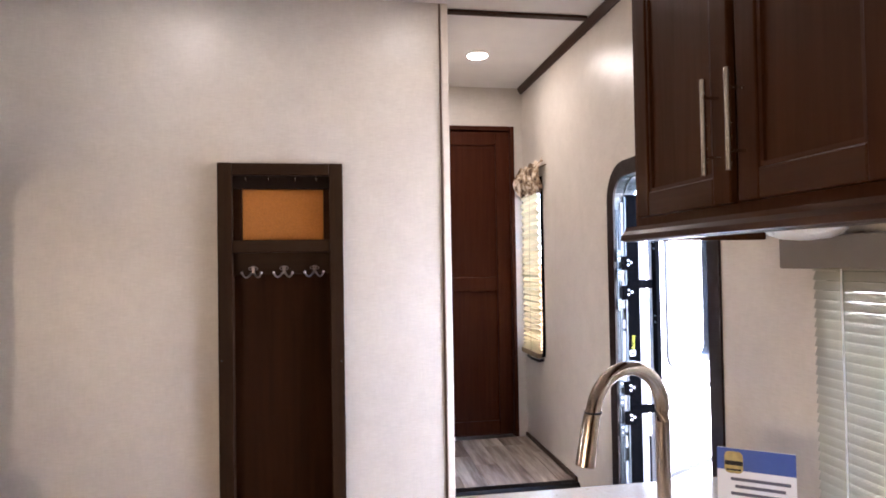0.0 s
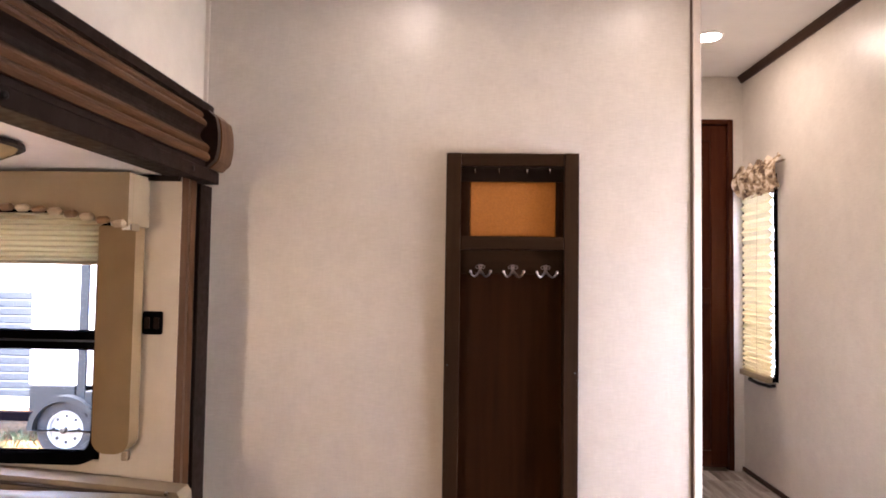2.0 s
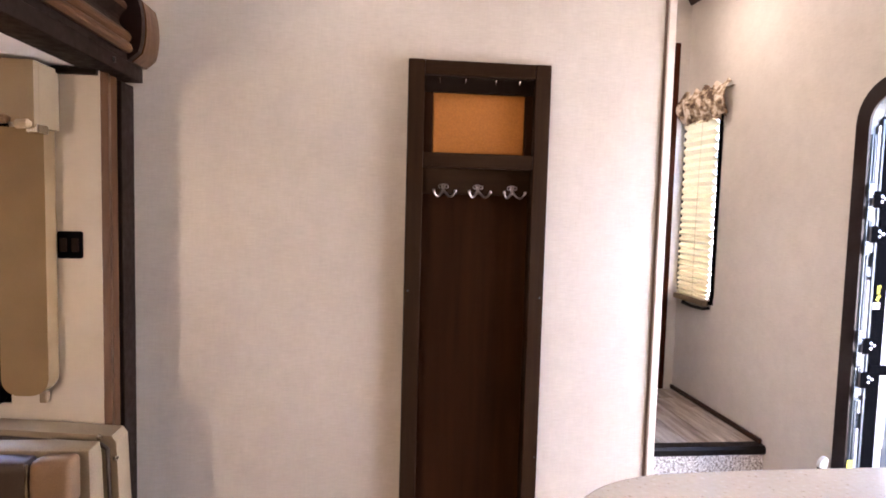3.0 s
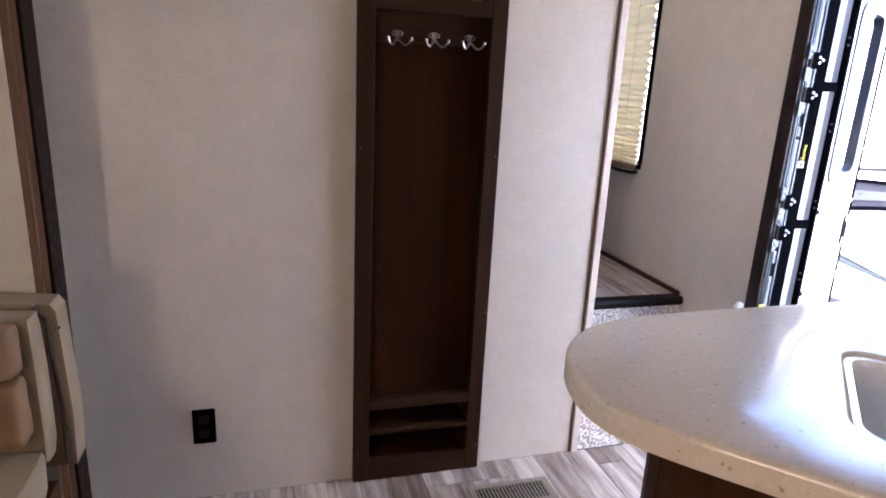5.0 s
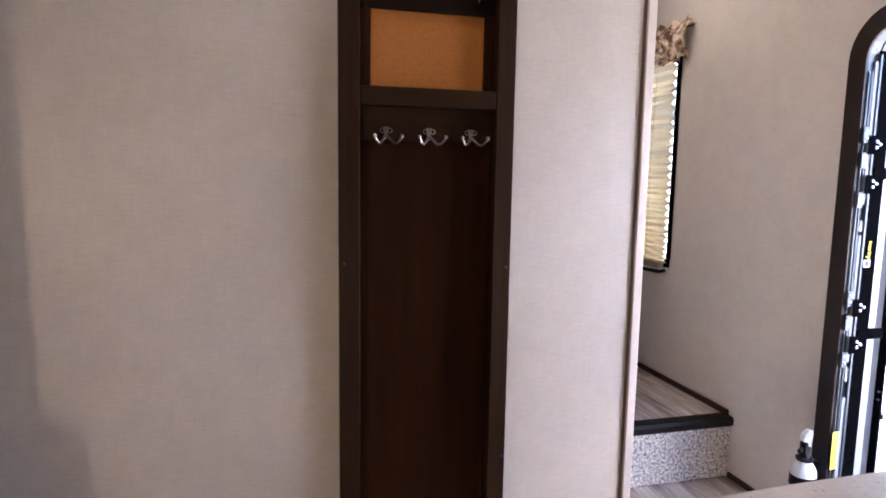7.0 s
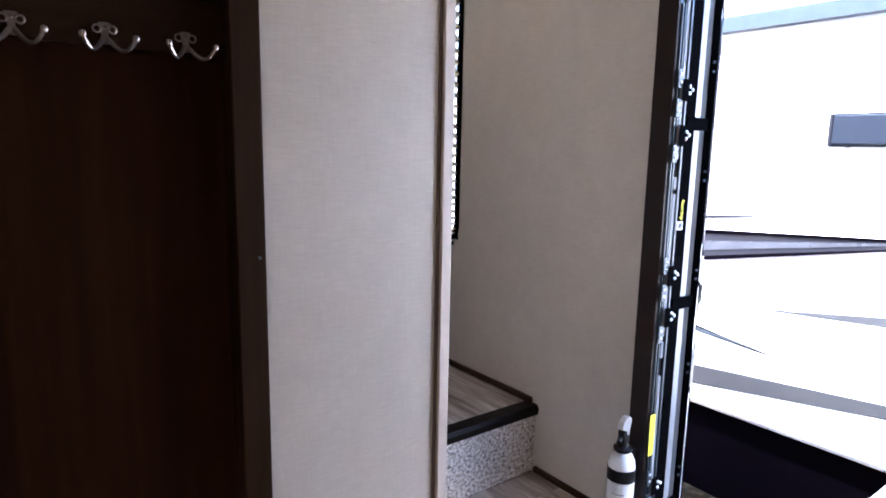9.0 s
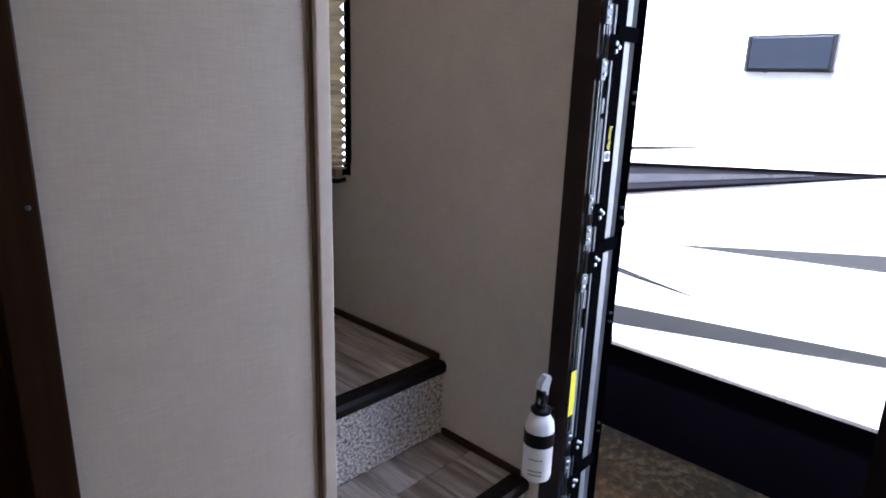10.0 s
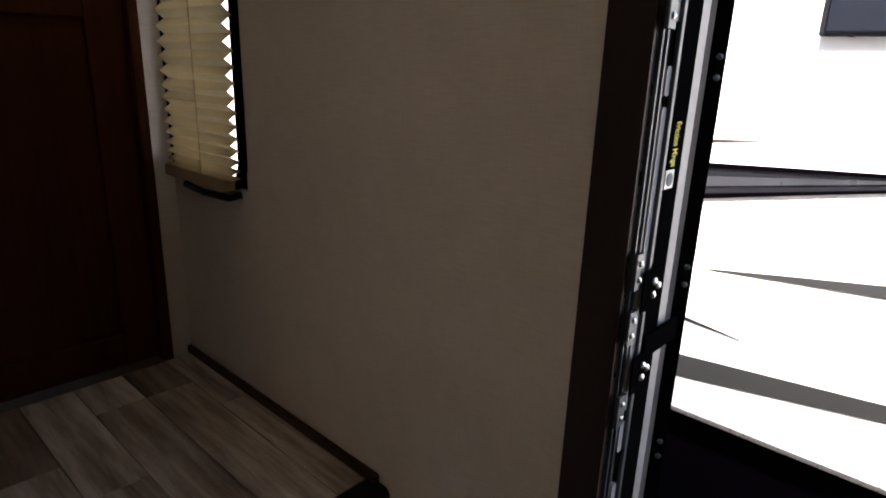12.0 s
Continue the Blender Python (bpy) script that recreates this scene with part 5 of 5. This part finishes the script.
def swoosh(y0, y1, top0, bot0, top1, bot1, sag, material, lift=0.002, n=20):
    """A long pointed graphic on the trailer's side."""
    up, lo = [], []
    for k in range(n + 1):
        f = k / n
        y = y0 + (y1 - y0) * f
        s = sag * math.sin(math.pi * f)
        up.append((y, top0 + (top1 - top0) * f + s))
        lo.append((y, bot0 + (bot1 - bot0) * f + s * 0.4))
    part("graphic", prism(up + lo[::-1], on_x(NX - lift), 0.0015), material, tr, "grey vinyl swoosh")


swoosh(4.0, 2.03, 0.935, 0.67, 1.064, 1.062, 0.004, DARKG)
swoosh(4.0, 2.3, 0.84, 0.75, 1.036, 1.03, 0.0, PALEG, 0.0055)
swoosh(4.0, 2.04, 0.937, 0.912, 1.067, 1.060, 0.004, UNDER, 0.007)
swoosh(4.0, 2.03, 0.70, 0.667, 1.0635, 1.061, 0.002, UNDER, 0.007)
swoosh(3.9, 2.72, 0.98, 0.955, 1.105, 1.103, 0.01, DARKG)
swoosh(2.82, 0.8, 0.653, 0.651, 0.935, 0.795, 0.006, GREYG)
swoosh(3.7, 2.675, 0.60, 0.52, 0.432, 0.43, -0.01, DARKG)
swoosh(3.5, 2.80, 0.545, 0.51, 0.447, 0.446, -0.01, SLATE, 0.004)
swoosh(3.7, 1.1, 0.233, 0.103, 0.47, 0.468, 0.0, GREYG)

# ---- vehicles beyond the slide-out window ----
def wheel(parent, x, y, r=0.39):
    w = part("wheel", lathe([(r * 0.6, 0.05), (r * 0.62, 0.0), (r * 0.9, 0.0), (r, 0.03), (r, 0.17), (r * 0.9, 0.2), (r * 0.6, 0.2)], 36, "y", (x, y, GZ + r)), TYRE, parent, "black tyre", True)
    part("rim", lathe([(r * 0.61, 0.045), (r * 0.60, 0.004), (r * 0.55, 0.01), (r * 0.5, 0.04), (r * 0.28, 0.035), (r * 0.2, 0.0), (r * 0.1, -0.01)], 32, "y", (x, y, GZ + r)), RIM, w, "pale steel rim", True)
    for k in range(8):
        a = 2 * math.pi * k / 8
        part("rim_hole", lathe([(0.022, 0.0), (0.022, -0.004), (0.018, -0.005)], 10, "y", (x + math.cos(a) * r * 0.42, y + 0.031, GZ + r + math.sin(a) * r * 0.42)), DARKG, w)
    part("hub", lathe([(0.045, 0.0), (0.045, -0.04), (0.03, -0.06)], 16, "y", (x, y + 0.0, GZ + r)), BLACK, w, "black hub", True)


far = thing("cargo_trailer", (-4.6, 8.8, GZ), "white trailer with grey fenders and white steel wheels on grass", "trailer")
FYT = 8.0
part("body", box(-5.62, -1.4, FYT + 0.06, FYT + 2.3, 0.03, 2.6, bev=0.02), GEL, far, "white body")
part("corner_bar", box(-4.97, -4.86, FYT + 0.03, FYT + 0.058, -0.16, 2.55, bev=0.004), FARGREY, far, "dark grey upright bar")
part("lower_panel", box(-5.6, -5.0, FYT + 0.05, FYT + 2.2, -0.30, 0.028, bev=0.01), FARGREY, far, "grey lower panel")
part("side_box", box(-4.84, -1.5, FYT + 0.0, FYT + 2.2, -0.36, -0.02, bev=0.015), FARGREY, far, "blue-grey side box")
part("marker", box(-5.14, -5.06, FYT + 0.045, FYT + 0.058, 0.55, 0.585, bev=0.003), RED, far, "small red marker lamp")
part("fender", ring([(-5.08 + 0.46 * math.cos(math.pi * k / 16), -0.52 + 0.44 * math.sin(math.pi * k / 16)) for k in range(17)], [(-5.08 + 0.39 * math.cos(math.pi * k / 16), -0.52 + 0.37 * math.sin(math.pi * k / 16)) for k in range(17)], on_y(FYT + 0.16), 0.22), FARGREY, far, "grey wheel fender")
wheel(far, -5.08, FYT)
wheel(far, -4.28, FYT + 0.1)
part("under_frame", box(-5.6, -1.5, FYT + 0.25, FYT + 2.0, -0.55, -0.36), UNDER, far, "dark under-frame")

cam2 = thing("ribbed_camper", (-7.4, 8.8, GZ), "older camper with ribbed silver siding and a curved nose", "camper")
nose = [(-9.8, -0.45), (-5.62, -0.45), (-5.5, -0.1)] + [(-5.5 + 0.14 * math.sin(math.pi * k / 10) - 0.9 * max(0, k / 10 - 0.45) ** 2, -0.1 + 2.5 * k / 10) for k in range(1, 11)] + [(-9.8, 2.4)]
part("shell", prism(nose, on_y(FYT + 0.9, 1), 1.2), GEL, cam2, "white upper shell")
for k in range(13):
    z = -0.30 + 0.115 * k
    xr = -5.56 - 0.9 * max(0, (z + 0.1) / 2.5 - 0.45) ** 2
    part("rib", prism([(z, 0.0), (z + 0.012, -0.010), (z + 0.095, -0.012), (z + 0.1145, -0.003), (z + 0.1145, 0.0)], lambda u, v, d: (-9.8 + d, FYT + 0.899 + v, u), xr + 9.8), SILVER, cam2)
part("edge_trim", tube([(x + 0.02, FYT + 0.89, z) for x, z in nose[2:13]], 0.02, 8), DARKG, cam2, "dark edge trim", True)
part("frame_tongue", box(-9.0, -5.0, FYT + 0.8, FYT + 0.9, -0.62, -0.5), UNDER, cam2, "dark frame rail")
part("tail_lamp", box(-5.9, -5.76, FYT + 0.85, FYT + 0.87, -0.2, -0.12, bev=0.004), RED, cam2, "red tail lamp")

# grass blades under the far vehicles
rng = random.Random(7)
bm = bmesh.new()
for k in range(3600):
    x, y = rng.uniform(-8.5, -2.5), rng.uniform(6.2, 9.2)
    h, a, w = rng.uniform(0.04, 0.15), rng.uniform(0, 6.28), rng.uniform(0.008, 0.016)
    c, s = math.cos(a) * w, math.sin(a) * w
    lx, ly = rng.uniform(-0.06, 0.06), rng.uniform(-0.06, 0.06)
    v = [bm.verts.new(p) for p in ((x - c, y - s, GZ - 0.03), (x + c, y + s, GZ - 0.03), (x + lx + c * 0.4, y + ly + s * 0.4, GZ + h * 0.7), (x + 1.6 * lx, y + 1.6 * ly, GZ + h))]
    bm.faces.new((v[0], v[1], v[2]))
    bm.faces.new((v[0], v[2], v[3]))
gr = single("grass", bm, GRASS, "tufts of green and straw grass under the trailers", "grass")
tagged(gr, kind="stuff")

# outer skin of this vehicle: roof and off-door side
setting("roof", box(SX - 0.1, WX + T, BY - 0.1, BEDY + 0.6, CZ + 0.052, CZ + 0.12), WHITE, "white roof skin", "roof")
setting("wall_front_cap", box(LX - T, WX + T, BEDY + 0.60, BEDY + 0.65, GZ + 0.55, CZ + 0.1), WHITE, "white front cap wall", "wall")
setting("wall_behind_partition", box(LX - T, LX, PY + T + 0.001, BEDY + 0.6, 0, CZ), WALL_SLIDE, "plain vinyl wall behind the partition", "wall")

# ---- floors, plank by plank ----
setting("floor_base", box(SX, WX + 0.0, BY, PY + 0.02, -0.06, -0.006), SUBFLOOR, "dark floor deck", "floor")
rng = random.Random(3)
plank_meshes = {}


def plank_mesh(w, ln):
    key = (round(w, 3), round(ln, 3))
    if key not in plank_meshes:
        b = add_box(bmesh.new(), 0.0008, w - 0.0008, 0.0008, ln - 0.0008, -0.005, 0.0)
        top = [e for e in b.edges if all(v.co.z > -0.001 for v in e.verts)]
        bmesh.ops.bevel(b, geom=top, offset=0.0012, segments=1, affect="EDGES")
        me = bpy.data.meshes.new("plank")
        b.to_mesh(me)
        b.free()
        me.materials.append(PLANK)
        plank_meshes[key] = me
    return plank_meshes[key]


def planked(name, x0, x1, y0, y1, z, label, w=0.115):
    fl = thing(name, ((x0 + x1) / 2, (y0 + y1) / 2, z), label, "floor", kind="structure")
    x = x0
    while x < x1 - 0.004:
        ww = min(w, x1 - x)
        y = y0 - rng.choice((0.0, 0.15, 0.3, 0.45))
        while y < y1 - 0.002:
            e = min(y + 0.61, y1)
            s = max(y, y0)
            if e - s > 0.01:
                o = new("plank", plank_mesh(ww, e - s))
                o.parent = fl
                o.location = Vector((x, s, z)) - ORG[fl.name]
            y += 0.61
        x += ww


planked("floor_main", LX, WX, BY, PY, 0.0, "grey-brown weathered vinyl plank floor")
planked("floor_landing", 0.803, WX - 0.001, 2.592, 2.886, MID, "grey-brown weathered vinyl planks on the landing")
planked("floor_upper", 0.803, WX - 0.001, 2.932, BEDY - 0.014, UP, "grey-brown weathered vinyl planks at the stairhead")
